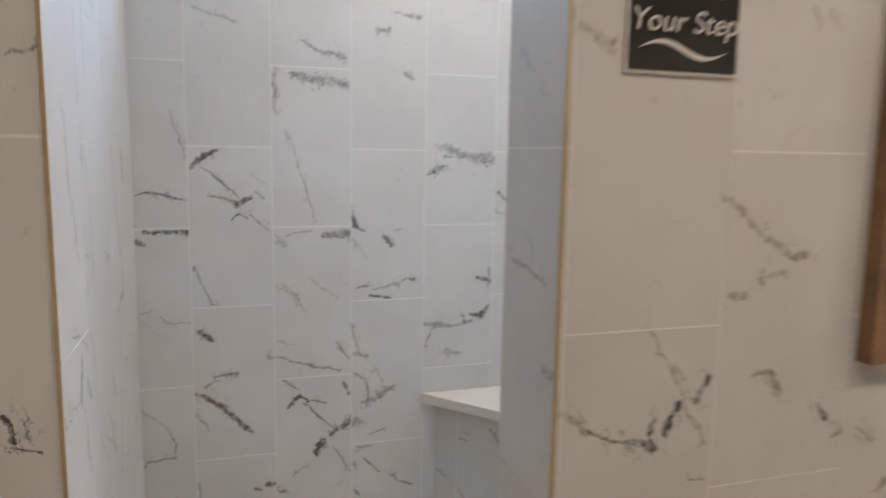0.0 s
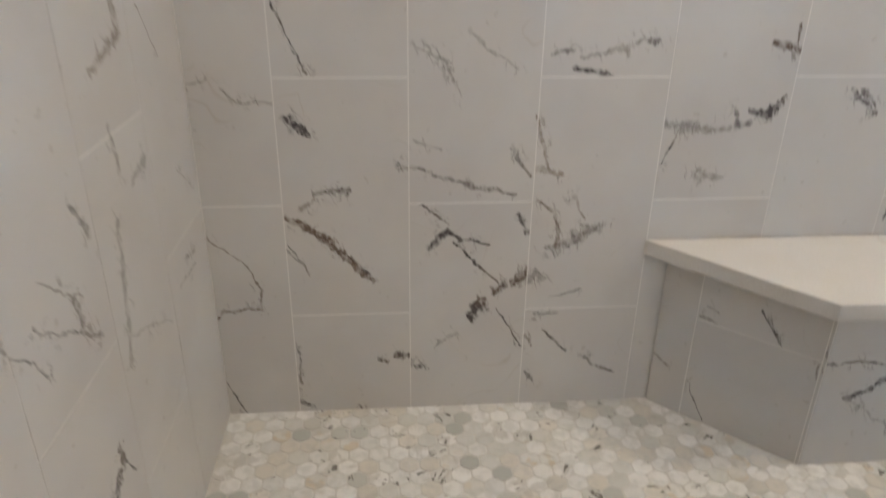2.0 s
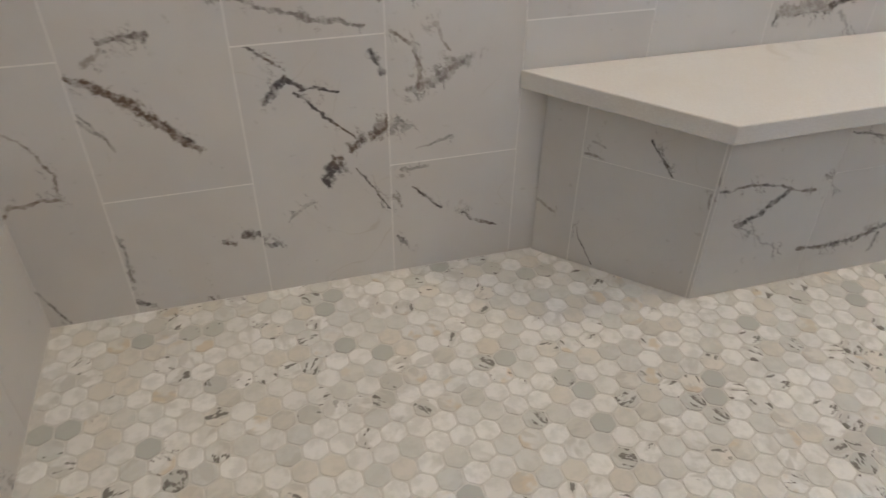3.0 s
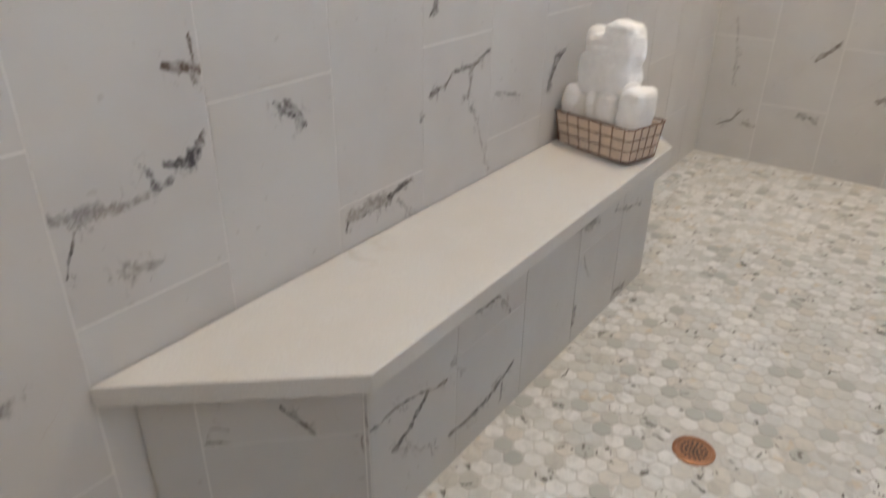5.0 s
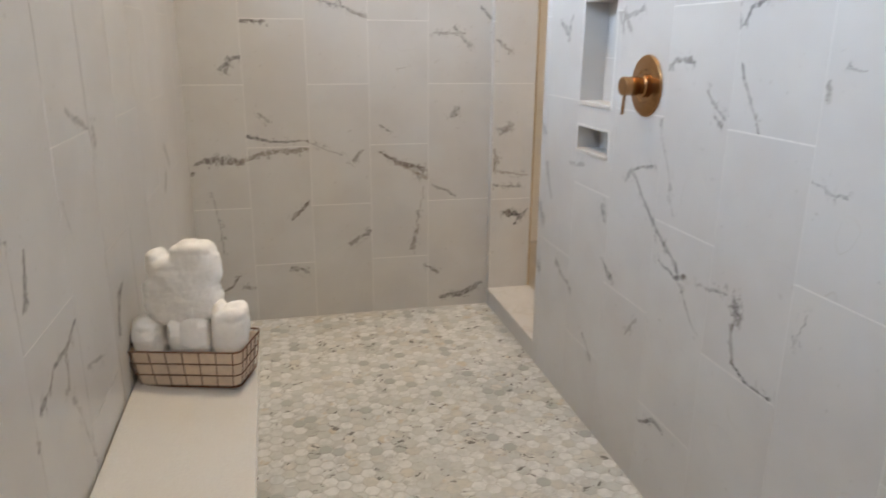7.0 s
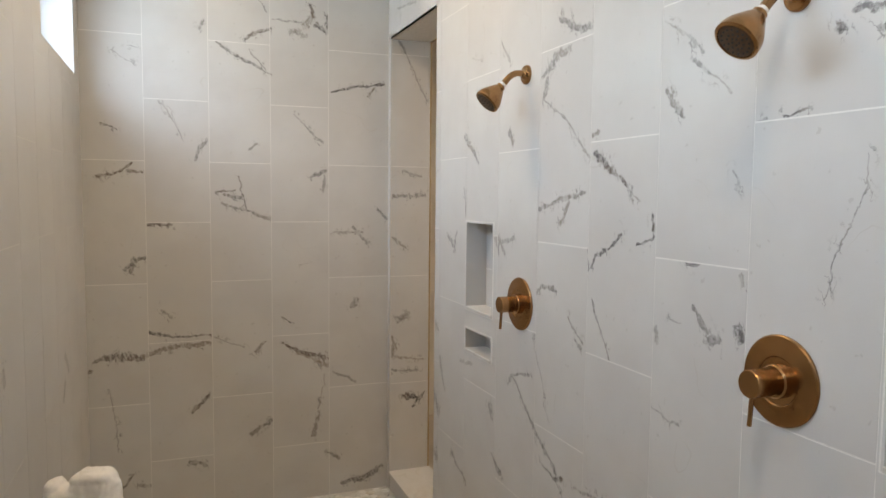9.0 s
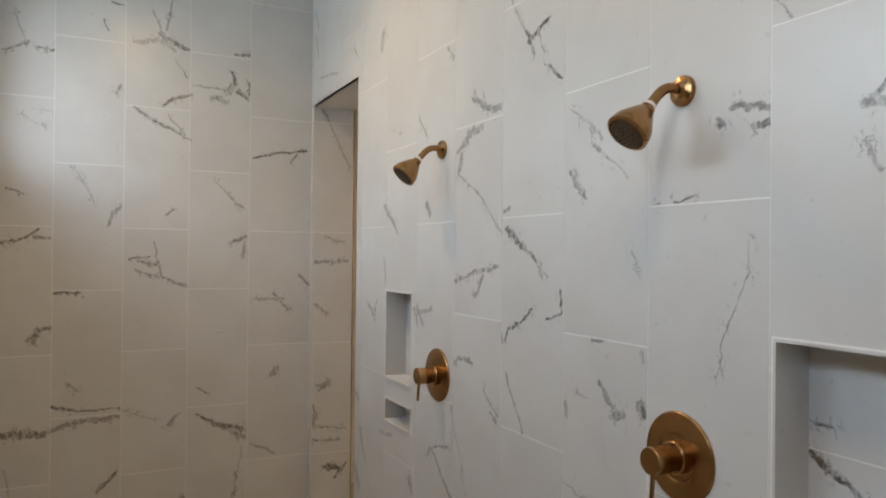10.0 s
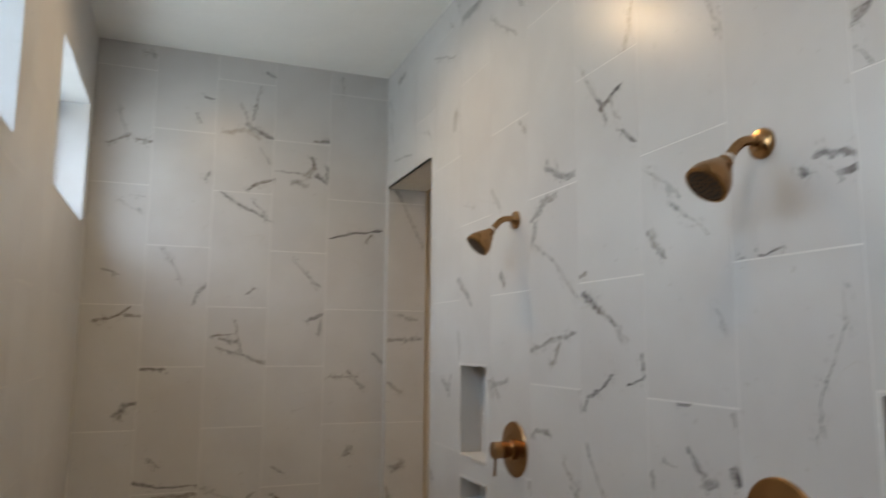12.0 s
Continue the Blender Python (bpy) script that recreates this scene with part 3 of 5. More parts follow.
vein("n", 0.614, 0.221, 0.630, 0.186, 0.0040, 0.0027, 0.50, 0.0)
vein("n", 0.620, 0.106, 0.646, 0.071, 0.0051, 0.0025, 0.50, 0.0)
vein("n", 0.633, 0.292, 0.698, 0.290, 0.0038, 0.0045, 0.40, 0.0)
vein("n", -0.190, 0.529, -0.118, 0.465, 0.0025, 0.0021, 0.60, 0.5)
vein("n", -0.118, 0.465, -0.071, 0.387, 0.0021, 0.0026, 0.60, 0.5)
vein("n", -0.071, 0.387, -0.077, 0.328, 0.0026, 0.0023, 0.60, 0.5)
vein("n", -0.078, 0.325, -0.166, 0.323, 0.0036, 0.0058, 0.75, 0.6)
vein("n", -0.166, 0.323, -0.186, 0.305, 0.0058, 0.0085, 0.75, 0.6)
vein("n", -0.192, 0.114, -0.147, 0.004, 0.0018, 0.0027, 0.80, 0.1)
vein("n", 0.005, 0.504, 0.051, 0.412, 0.0016, 0.0011, 0.60, 0.0)
vein("n", 0.013, 0.206, 0.009, 0.090, 0.0027, 0.0048, 0.60, 0.0)
vein("n", 0.008, 0.033, 0.040, 0.013, 0.0059, 0.0059, 0.60, 0.0)
vein("n", 0.159, 0.010, 0.175, -0.006, 0.0040, 0.0065, 0.60, 0.0)
vein("n", 0.308, 0.498, 0.331, 0.469, 0.0025, 0.0018, 0.50, 0.0)
vein("n", 0.331, 0.469, 0.351, 0.397, 0.0018, 0.0012, 0.50, 0.0)
vein("w", -0.658, 0.444, -0.661, 0.404, 0.0096, 0.0084, 0.90, 0.0)
vein("w", -0.657, 0.420, -0.621, 0.365, 0.0024, 0.0033, 0.80, 0.0)
vein("w", -0.699, 0.393, -0.675, 0.407, 0.0118, 0.0097, 0.90, 0.0)
vein("w", -0.527, 0.581, -0.430, 0.544, 0.0025, 0.0028, 0.25, 0.0)
vein("w", -0.430, 0.544, -0.324, 0.488, 0.0028, 0.0010, 0.25, 0.0)
vein("w", -0.433, 0.023, -0.423, -0.039, 0.0083, 0.0107, 0.60, 0.0)
vein("w", -0.437, 0.043, -0.606, 0.146, 0.0015, 0.0019, 0.40, 0.0)
vein("b0", 0.109, 0.314, 0.155, 0.311, 0.0040, 0.0027, 0.45, 0.0)
vein("b0", 0.119, 0.352, 0.147, 0.343, 0.0039, 0.0026, 0.30, 0.0)
vein("b0", 0.246, 0.393, 0.307, 0.313, 0.0035, 0.0036, 0.75, 0.0)
vein("b0", 0.399, 0.295, 0.405, 0.249, 0.0022, 0.0022, 0.50, 0.0)
vein("b0", -0.011, 0.163, 0.040, 0.134, 0.0030, 0.0046, 0.35, 0.5)
vein("b0", 0.111, 0.111, 0.159, 0.013, 0.0020, 0.0022, 0.70, 0.0)
vein("b1", -0.004, 0.301, 0.083, 0.309, 0.0033, 0.0038, 0.65, 0.0)
vein("b1", 0.083, 0.309, 0.262, 0.264, 0.0038, 0.0038, 0.65, 0.0)
vein("b1", 0.078, 0.205, 0.125, 0.220, 0.0082, 0.0089, 0.80, 0.0)
vein("b1", 0.125, 0.220, 0.189, 0.283, 0.0089, 0.0068, 0.80, 0.0)
vein("b1", 0.078, 0.202, 0.225, 0.095, 0.0024, 0.0017, 0.25, 0.0)
vein("b1", 0.278, 0.304, 0.317, 0.254, 0.0039, 0.0027, 0.40, 0.0)
vein("b1", 0.276, 0.093, 0.350, 0.089, 0.0062, 0.0088, 0.80, 0.0)
vein("b1", 0.350, 0.089, 0.446, 0.094, 0.0088, 0.0105, 0.80, 0.0)
vein("b1", 0.446, 0.094, 0.565, 0.143, 0.0105, 0.0072, 0.80, 0.0)
vein("b1", 0.506, 0.043, 0.508, 0.100, 0.0054, 0.0080, 0.70, 0.0)
vein("b1", 0.307, 0.407, 0.408, 0.385, 0.0028, 0.0047, 0.60, 0.0)
vein("b1", 0.408, 0.385, 0.471, 0.389, 0.0047, 0.0037, 0.60, 0.0)
vein("b1", 0.471, 0.389, 0.534, 0.320, 0.0037, 0.0028, 0.60, 0.0)
vein("b1", 0.871, 0.407, 1.006, 0.383, 0.0081, 0.0186, 0.50, 0.0)
vein("b1", 0.910, 0.069, 0.924, 0.123, 0.0158, 0.0117, 0.60, 0.0)
vein("b1", 0.947, 0.286, 0.995, 0.203, 0.0035, 0.0036, 0.40, 0.0)
vein("b1", 1.230, 0.031, 1.311, 0.027, 0.0084, 0.0144, 0.60, 0.0)
vein("b1", 1.151, 0.367, 1.368, 0.313, 0.0049, 0.0053, 0.40, 0.0)
vein("n", 1.017, 1.053, 1.073, 1.037, 0.0034, 0.0076, 0.35, 0.2)
vein("n", 1.073, 1.037, 1.106, 1.015, 0.0076, 0.0076, 0.35, 0.2)
vein("n", 1.106, 1.015, 1.152, 0.996, 0.0076, 0.0046, 0.35, 0.2)
vein("n", 1.152, 0.994, 1.191, 0.978, 0.0075, 0.0119, 0.85, 0.0)
vein("n", 1.191, 0.978, 1.214, 0.969, 0.0119, 0.0095, 0.85, 0.0)
vein("n", 1.207, 1.034, 1.202, 0.990, 0.0032, 0.0081, 0.80, 0.0)
vein("n", 0.927, 0.803, 1.009, 0.788, 0.0078, 0.0108, 0.38, 0.1)
vein("n", 1.009, 0.788, 1.080, 0.793, 0.0108, 0.0054, 0.38, 0.1)
vein("n", 1.084, 0.837, 1.097, 0.798, 0.0038, 0.0097, 0.60, 0.0)
vein("n", 1.097, 0.798, 1.125, 0.804, 0.0097, 0.0063, 0.60, 0.0)
vein("n", 1.126, 0.834, 1.162, 0.818, 0.0066, 0.0133, 0.90, 0.0)
vein("n", 1.162, 0.818, 1.196, 0.850, 0.0133, 0.0085, 0.90, 0.0)
vein("n", 1.196, 0.850, 1.205, 0.868, 0.0085, 0.0053, 0.90, 0.0)
vein("n", 1.220, 0.849, 1.212, 0.825, 0.0019, 0.0028, 0.30, 0.0)
vein("n", 0.952, 0.775, 0.928, 0.701, 0.0040, 0.0018, 0.70, 0.0)
vein("n", 0.928, 0.701, 0.985, 0.678, 0.0034, 0.0047, 0.60, 0.0)
vein("n", 0.985, 0.678, 1.023, 0.669, 0.0072, 0.0148, 0.36, 0.1)
vein("n", 1.023, 0.669, 1.077, 0.667, 0.0148, 0.0054, 0.36, 0.1)
vein("n", 1.123, 0.789, 1.171, 0.741, 0.0042, 0.0055, 0.40, 0.2)
vein("n", 1.171, 0.741, 1.179, 0.699, 0.0055, 0.0060, 0.40, 0.2)
vein("n", 1.163, 0.659, 1.179, 0.699, 0.0073, 0.0063, 0.40, 0.2)
vein("n", 1.188, 0.696, 1.218, 0.649, 0.0032, 0.0043, 0.40, 0.0)
vein("n", 1.390, 0.888, 1.409, 0.867, 0.0042, 0.0068, 0.65, 0.1)
vein("n", 1.409, 0.867, 1.450, 0.821, 0.0068, 0.0040, 0.65, 0.1)
vein("n", 1.551, 0.575, 1.615, 0.581, 0.0135, 0.0180, 0.38, 0.3)
vein("n", 1.615, 0.581, 1.697, 0.579, 0.0180, 0.0105, 0.38, 0.3)
vein("n", 1.545, 0.543, 1.552, 0.565, 0.0024, 0.0079, 0.75, 0.0)
vein("n", 1.697, 0.583, 1.781, 0.599, 0.0110, 0.0081, 0.85, 0.0)
vein("n", 1.697, 0.567, 1.594, 0.564, 0.0030, 0.0023, 0.60, 0.0)
vein("n", 1.729, 0.561, 1.785, 0.502, 0.0045, 0.0025, 0.30, 0.0)
vein("n", 1.887, 1.016, 1.859, 0.987, 0.0089, 0.0038, 0.60, 0.0)
vein("n", 1.867, 0.793, 1.926, 0.809, 0.0083, 0.0065, 0.70, 0.0)
vein("n", 1.926, 0.802, 1.962, 0.838, 0.0064, 0.0081, 0.60, 0.0)
vein("n", 1.962, 0.838, 2.039, 0.831, 0.0081, 0.0054, 0.60, 0.0)
vein("n", 2.039, 0.831, 2.132, 0.863, 0.0054, 0.0068, 0.60, 0.0)
vein("n", 2.017, 0.754, 2.047, 0.830, 0.0068, 0.0072, 0.50, 0.0)
vein("n", 2.165, 0.743, 2.301, 0.702, 0.0046, 0.0048, 0.40, 0.0)
vein("n", 1.821, 0.740, 1.837, 0.750, 0.0056, 0.0061, 0.50, 0.0)
vein("n", 2.045, 0.725, 2.145, 0.517, 0.0029, 0.0030, 0.35, 0.2)
vein("n", 1.257, 1.262, 1.333, 1.244, 0.0024, 0.0038, 0.55, 0.0)
vein("n", 1.333, 1.244, 1.391, 1.223, 0.0038, 0.0023, 0.55, 0.0)
vein("n", 1.333, 1.279, 1.338, 1.244, 0.0016, 0.0027, 0.50, 0.0)
vein("n", 1.390, 1.217, 1.425, 1.211, 0.0046, 0.0114, 0.40, 0.1)
vein("n", 1.425, 1.211, 1.477, 1.206, 0.0114, 0.0060, 0.40, 0.1)
vein("n", 1.178, 1.215, 1.221, 1.143, 0.0023, 0.0020, 0.55, 0.0)
vein("n", 1.552, 1.261, 1.551, 1.228, 0.0105, 0.0120, 0.85, 0.0)
vein("n", 1.587, 1.279, 1.607, 1.245, 0.0082, 0.0064, 0.80, 0.0)
vein("n", 1.611, 1.284, 1.651, 1.269, 0.0086, 0.0064, 0.75, 0.0)
vein("n", 1.668, 1.269, 1.756, 1.231, 0.0047, 0.0047, 0.40, 0.0)
vein("n", 1.717, 1.222, 1.819, 1.114, 0.0030, 0.0030, 0.40, 0.2)
vein("n", 1.808, 1.115, 1.840, 1.106, 0.0030, 0.0029, 0.50, 0.0)
vein("n", 1.901, 1.075, 1.879, 0.990, 0.0063, 0.0127, 0.60, 0.0)
vein("n", 2.157, 1.109, 2.188, 1.034, 0.0024, 0.0023, 0.30, 0.0)
vein("n", 2.271, 1.279, 2.436, 1.226, 0.0070, 0.0053, 0.45, 0.0)
vein("n", 2.477, 1.217, 2.487, 1.185, 0.0177, 0.0153, 0.50, 0.0)
vein("n", 2.478, 0.693, 2.519, 0.775, 0.0127, 0.0200, 0.70, 0.0)
vein("n", 2.519, 0.775, 2.573, 0.791, 0.0200, 0.0114, 0.70, 0.0)
vein("n", 3.533, 1.027, 3.614, 0.948, 0.0198, 0.0153, 0.40, 0.0)
vein("n", 3.457, 0.869, 3.505, 0.923, 0.0138, 0.0200, 0.50, 0.0)
vein("e", 0.038, 0.776, -0.011, 0.794, 0.0200, 0.0147, 0.70, 0.1)
vein("e", -0.028, 0.844, -0.095, 0.856, 0.0073, 0.0189, 0.60, 0.2)
vein("e", -0.095, 0.856, -0.188, 0.853, 0.0189, 0.0200, 0.60, 0.2)
vein("e", -0.188, 0.853, -0.255, 0.842, 0.0200, 0.0145, 0.60, 0.2)
vein("e", -0.256, 0.851, -0.394, 0.889, 0.0120, 0.0120, 0.45, 0.6)
vein("e", -0.394, 0.889, -0.561, 0.899, 0.0120, 0.0162, 0.45, 0.6)
vein("e", -0.278, 0.982, -0.371, 0.946, 0.0103, 0.0074, 0.60, 0.0)
vein("e", -0.371, 0.946, -0.577, 0.941, 0.0074, 0.0043, 0.60, 0.0)
vein("e", -0.577, 0.936, -0.744, 0.865, 0.0033, 0.0033, 0.30, 0.0)
vein("e", -0.801, 0.835, -0.846, 0.883, 0.0102, 0.0076, 0.45, 0.4)
vein("e", -0.939, 0.880, -1.021, 0.828, 0.0052, 0.0107, 0.70, 0.4)
vein("e", -1.021, 0.828, -1.171, 0.778, 0.0107, 0.0200, 0.70, 0.4)
vein("e", -1.021, 0.819, -1.186, 0.733, 0.0080, 0.0107, 0.50, 0.8)
vein("e", -1.217, 0.701, -1.342, 0.629, 0.0057, 0.0057, 0.45, 0.1)
vein("e", -1.171, 0.688, -1.140, 0.504, 0.0027, 0.0036, 0.30, 0.6)
vein("e", -1.108, 0.347, -1.140, 0.472, 0.0113, 0.0083, 0.45, 0.5)
vein("e", -0.339, 1.079, -0.390, 1.043, 0.0077, 0.0077, 0.40, 0.0)
vein("e", -1.351, 1.099, -1.321, 1.047, 0.0080, 0.0080, 0.35, 0.0)
vein("e", -0.487, 0.542, -0.563, 0.628, 0.0102, 0.0100, 0.60, 0.3)
vein("e", -0.773, 0.398, -0.880, 0.455, 0.0107, 0.0148, 0.50, 0.0)
vein("e", -0.473, 0.277, -0.545, 0.256, 0.0110, 0.0083, 0.45, 0.2)
vein("e", -0.096, 0.700, -0.138, 0.375, 0.0031, 0.0032, 0.30, 0.0)
vein("e", -0.094, 0.163, -0.167, 0.204, 0.0054, 0.0077, 0.60, 0.3)
vein("e", -0.167, 0.204, -0.199, 0.249, 0.0077, 0.0083, 0.60, 0.3)
vein("e", -0.223, 0.185, -0.280, 0.187, 0.0090, 0.0081, 0.40, 0.1)
vein("e", -1.186, 0.246, -1.250, 0.202, 0.0056, 0.0085, 0.50, 0.1)
vein("e", -1.267, 0.058, -1.381, 0.066, 0.0120, 0.0200, 0.60, 0.1)
vein("e", -1.381, 0.066, -1.495, 0.125, 0.0200, 0.0128, 0.60, 0.1)
vein("e", -0.208, 1.286, -0.225, 1.338, 0.0098, 0.0170, 0.50, 0.0)
vein("e", -0.225, 1.338, -0.278, 1.351, 0.0170, 0.0084, 0.50, 0.0)
vein("e", -0.290, 1.518, -0.380, 1.512, 0.0073, 0.0121, 0.50, 0.0)
vein("je", -1.507, 1.465, -1.620, 1.383, 0.0075, 0.0046, 0.35, 0.2)
vein("je", -1.573, 0.982, -1.635, 0.981, 0.0135, 0.0135, 0.40, 0.0)
vein("je", -1.522, 0.894, -1.548, 0.773, 0.0162, 0.0121, 0.45, 0.3)
vein("je", -1.534, 0.688, -1.694, 0.675, 0.0060, 0.0054, 0.40, 0.0)
vein("je", -1.511, 0.596, -1.537, 0.588, 0.0083, 0.0083, 0.60, 0.5)
vein("je", -1.619, 0.528, -1.684, 0.518, 0.0180, 0.0134, 0.75, 0.0)
vein("je", -1.732, 0.542, -1.670, 0.471, 0.0055, 0.0064, 0.60, 0.0)
vein("je", -1.554, 1.665, -1.733, 1.675, 0.0081, 0.0090, 0.40, 0.0)
vein("je", -1.516, 1.649, -1.554, 1.674, 0.0155, 0.0085, 0.50, 0.2)
vein("je", -1.601, 1.806, -1.715, 1.776, 0.0057, 0.0055, 0.30, 0.0)
vein("je", -1.577, 2.524, -1.744, 2.190, 0.0046, 0.0038, 0.35, 0.0)
vein("je", -1.578, 0.964, -1.625, 1.007, 0.0119, 0.0178, 0.45, 0.0)
vein("je", -1.531, 0.906, -1.563, 0.810, 0.0085, 0.0085, 0.40, 0.6)
vein("je", -1.564, 0.763, -1.727, 0.731, 0.0054, 0.0060, 0.40, 0.6)
vein("je", -1.631, 0.537, -1.713, 0.511, 0.0165, 0.0110, 0.75, 0.0)
vein("e", -0.111, 2.830, -0.170, 2.667, 0.0028, 0.0041, 0.35, 0.0)
vein("e", -0.069, 2.645, -0.170, 2.693, 0.0043, 0.0104, 0.45, 0.3)
vein("e", -0.216, 2.673, -0.274, 2.663, 0.0074, 0.0096, 0.50, 0.0)
vein("e", -0.748, 2.819, -0.815, 2.771, 0.0140, 0.0161, 0.60, 0.0)
vein("e", -0.815, 2.771, -0.892, 2.747, 0.0161, 0.0085, 0.60, 0.0)
vein("e", -0.631, 2.759, -0.735, 2.782, 0.0092, 0.0144, 0.30, 0.9)
vein("e", -0.735, 2.782, -0.816, 2.742, 0.0144, 0.0080, 0.30, 0.9)
vein("e", -1.110, 2.762, -1.198, 2.764, 0.0090, 0.0080, 0.60, 0.0)
vein("e", -0.816, 2.699, -0.872, 2.605, 0.0033, 0.0027, 0.40, 0.0)
vein("e", -0.899, 2.579, -1.054, 2.567, 0.0035, 0.0054, 0.30, 0.0)
vein("e", -1.069, 2.554, -1.112, 2.603, 0.0127, 0.0141, 0.40, 0.5)
vein("e", -1.096, 2.676, -1.112, 2.603, 0.0076, 0.0110, 0.65, 0.0)
vein("e", -1.185, 2.612, -1.194, 2.552, 0.0139, 0.0173, 0.70, 0.0)
vein("e", -1.127, 2.560, -1.186, 2.536, 0.0107, 0.0133, 0.65, 0.0)
vein("e", -1.012, 2.518, -1.069, 2.509, 0.0165, 0.0137, 0.30, 0.2)
vein("e", -0.544, 2.496, -0.569, 2.541, 0.0086, 0.0065, 0.40, 0.0)
vein("e", -0.765, 2.463, -0.818, 2.497, 0.0072, 0.0102, 0.60, 0.0)
vein("e", -0.818, 2.497, -0.900, 2.521, 0.0102, 0.0083, 0.60, 0.0)
vein("e", -0.621, 2.434, -0.726, 2.374, 0.0048, 0.0080, 0.55, 0.0)
vein("e", -0.726, 2.374, -0.897, 2.293, 0.0080, 0.0054, 0.55, 0.0)
vein("e", -0.779, 2.407, -0.875, 2.315, 0.0025, 0.0036, 0.50, 0.0)
vein("e", -1.219, 2.228, -1.355, 2.256, 0.0054, 0.0081, 0.75, 0.0)
vein("e", -1.355, 2.256, -1.495, 2.279, 0.0081, 0.0081, 0.75, 0.0)
vein("e", -1.417, 2.205, -1.448, 2.254, 0.0085, 0.0085, 0.60, 0.5)
vein("e", -0.364, 2.123, -0.463, 1.936, 0.0025, 0.0028, 0.35, 0.0)
vein("e", -0.514, 1.841, -0.538, 1.898, 0.0060, 0.0094, 0.50, 0.0)
vein("e", -0.538, 1.898, -0.576, 1.932, 0.0094, 0.0070, 0.50, 0.0)
vein("e", -0.785, 1.897, -0.825, 1.930, 0.0071, 0.0077, 0.50, 0.0)
vein("e", -1.017, 2.090, -1.163, 1.948, 0.0033, 0.0055, 0.35, 0.0)
vein("e", -1.106, 1.767, -1.179, 1.798, 0.0080, 0.0127, 0.50, 0.0)
vein("e", -1.165, 1.693, -1.179, 1.768, 0.0083, 0.0081, 0.40, 0.0)
vein("e", -0.617, 1.676, -0.707, 1.690, 0.0073, 0.0049, 0.60, 0.0)
vein("e", -0.725, 1.762, -0.761, 1.591, 0.0049, 0.0044, 0.60, 0.0)
vein("e", -0.643, 1.620, -0.761, 1.585, 0.0049, 0.0062, 0.50, 0.0)
vein("e", -0.761, 1.585, -0.883, 1.547, 0.0062, 0.0110, 0.50, 0.0)
vein("e", -0.656, 1.662, -0.747, 1.648, 0.0073, 0.0081, 0.50, 0.0)
vein("e", -0.067, 1.752, -0.168, 1.774, 0.0098, 0.0069, 0.65, 0.4)
vein("e", -0.168, 1.774, -0.221, 1.821, 0.0069, 0.0072, 0.65, 0.4)
vein("e", -0.203, 1.786, -0.268, 1.773, 0.0074, 0.0064, 0.50, 0.2)
vein("e", -0.287, 1.508, -0.394, 1.517, 0.0073, 0.0121, 0.60, 0.2)
vein("e", -0.185, 1.303, -0.254, 1.348, 0.0121, 0.0090, 0.60, 0.0)
vein("e", -1.227, 1.467, -1.379, 1.464, 0.0054, 0.0054, 0.40, 0.2)
vein("e", -1.332, 1.495, -1.410, 1.401, 0.0077, 0.0051, 0.45, 0.0)
vein("e", -1.471, 1.586, -1.519, 1.539, 0.0082, 0.0089, 0.50, 0.0)
vein("e", -1.337, 1.052, -1.358, 1.096, 0.0085, 0.0054, 0.50, 0.0)
vein("e", -0.711, 2.938, -0.760, 2.811, 0.0036, 0.0053, 0.40, 0.2)
vein("e", -0.812, 3.033, -0.771, 2.843, 0.0024, 0.0049, 0.40, 0.3)
vein("e", -0.834, 3.120, -0.885, 3.099, 0.0089, 0.0057, 0.50, 0.0)
vein("e", -1.254, 3.149, -1.275, 3.039, 0.0028, 0.0037, 0.30, 0.0)
vein("e", -0.241, 2.660, -0.269, 2.658, 0.0134, 0.0096, 0.40, 0.0)
vein("s", 4.025, 3.083, 3.905, 3.090, 0.0183, 0.0171, 0.60, 0.0)
vein("s", 3.430, 2.997, 3.168, 2.906, 0.0047, 0.0045, 0.35, 0.0)
vein("s", 3.080, 3.042, 2.925, 3.033, 0.0152, 0.0200, 0.50, 0.0)
vein("s", 2.925, 3.033, 2.841, 3.060, 0.0200, 0.0156, 0.50, 0.0)
vein("s", 2.804, 2.915, 2.569, 2.753, 0.0044, 0.0042, 0.35, 0.0)
vein("s", 2.612, 2.977, 2.527, 2.845, 0.0065, 0.0055, 0.50, 0.0)
vein("s", 2.297, 2.876, 2.237, 2.744, 0.0036, 0.0035, 0.35, 0.0)
vein("s", 1.942, 2.439, 1.914, 2.496, 0.0080, 0.0157, 0.35, 0.7)
vein("s", 1.914, 2.496, 1.906, 2.559, 0.0157, 0.0072, 0.35, 0.7)
vein("s", 2.077, 2.354, 2.036, 2.322, 0.0061, 0.0120, 0.80, 0.0)
vein("s", 2.036, 2.322, 1.956, 2.353, 0.0120, 0.0062, 0.80, 0.0)
vein("s", 2.061, 2.320, 2.029, 2.279, 0.0122, 0.0069, 0.80, 0.0)
vein("s", 2.015, 2.326, 1.979, 2.268, 0.0040, 0.0027, 0.50, 0.0)
vein("s", 2.161, 2.477, 2.077, 2.354, 0.0023, 0.0040, 0.40, 0.0)
vein("s", 1.979, 2.235, 1.901, 2.181, 0.0042, 0.0050, 0.80, 0.0)
vein("s", 3.174, 2.588, 3.159, 2.647, 0.0197, 0.0197, 0.35, 0.3)
vein("s", 4.067, 2.654, 3.765, 2.608, 0.0059, 0.0054, 0.35, 0.0)
vein("s", 2.554, 2.429, 2.520, 2.384, 0.0059, 0.0084, 0.50, 0.0)
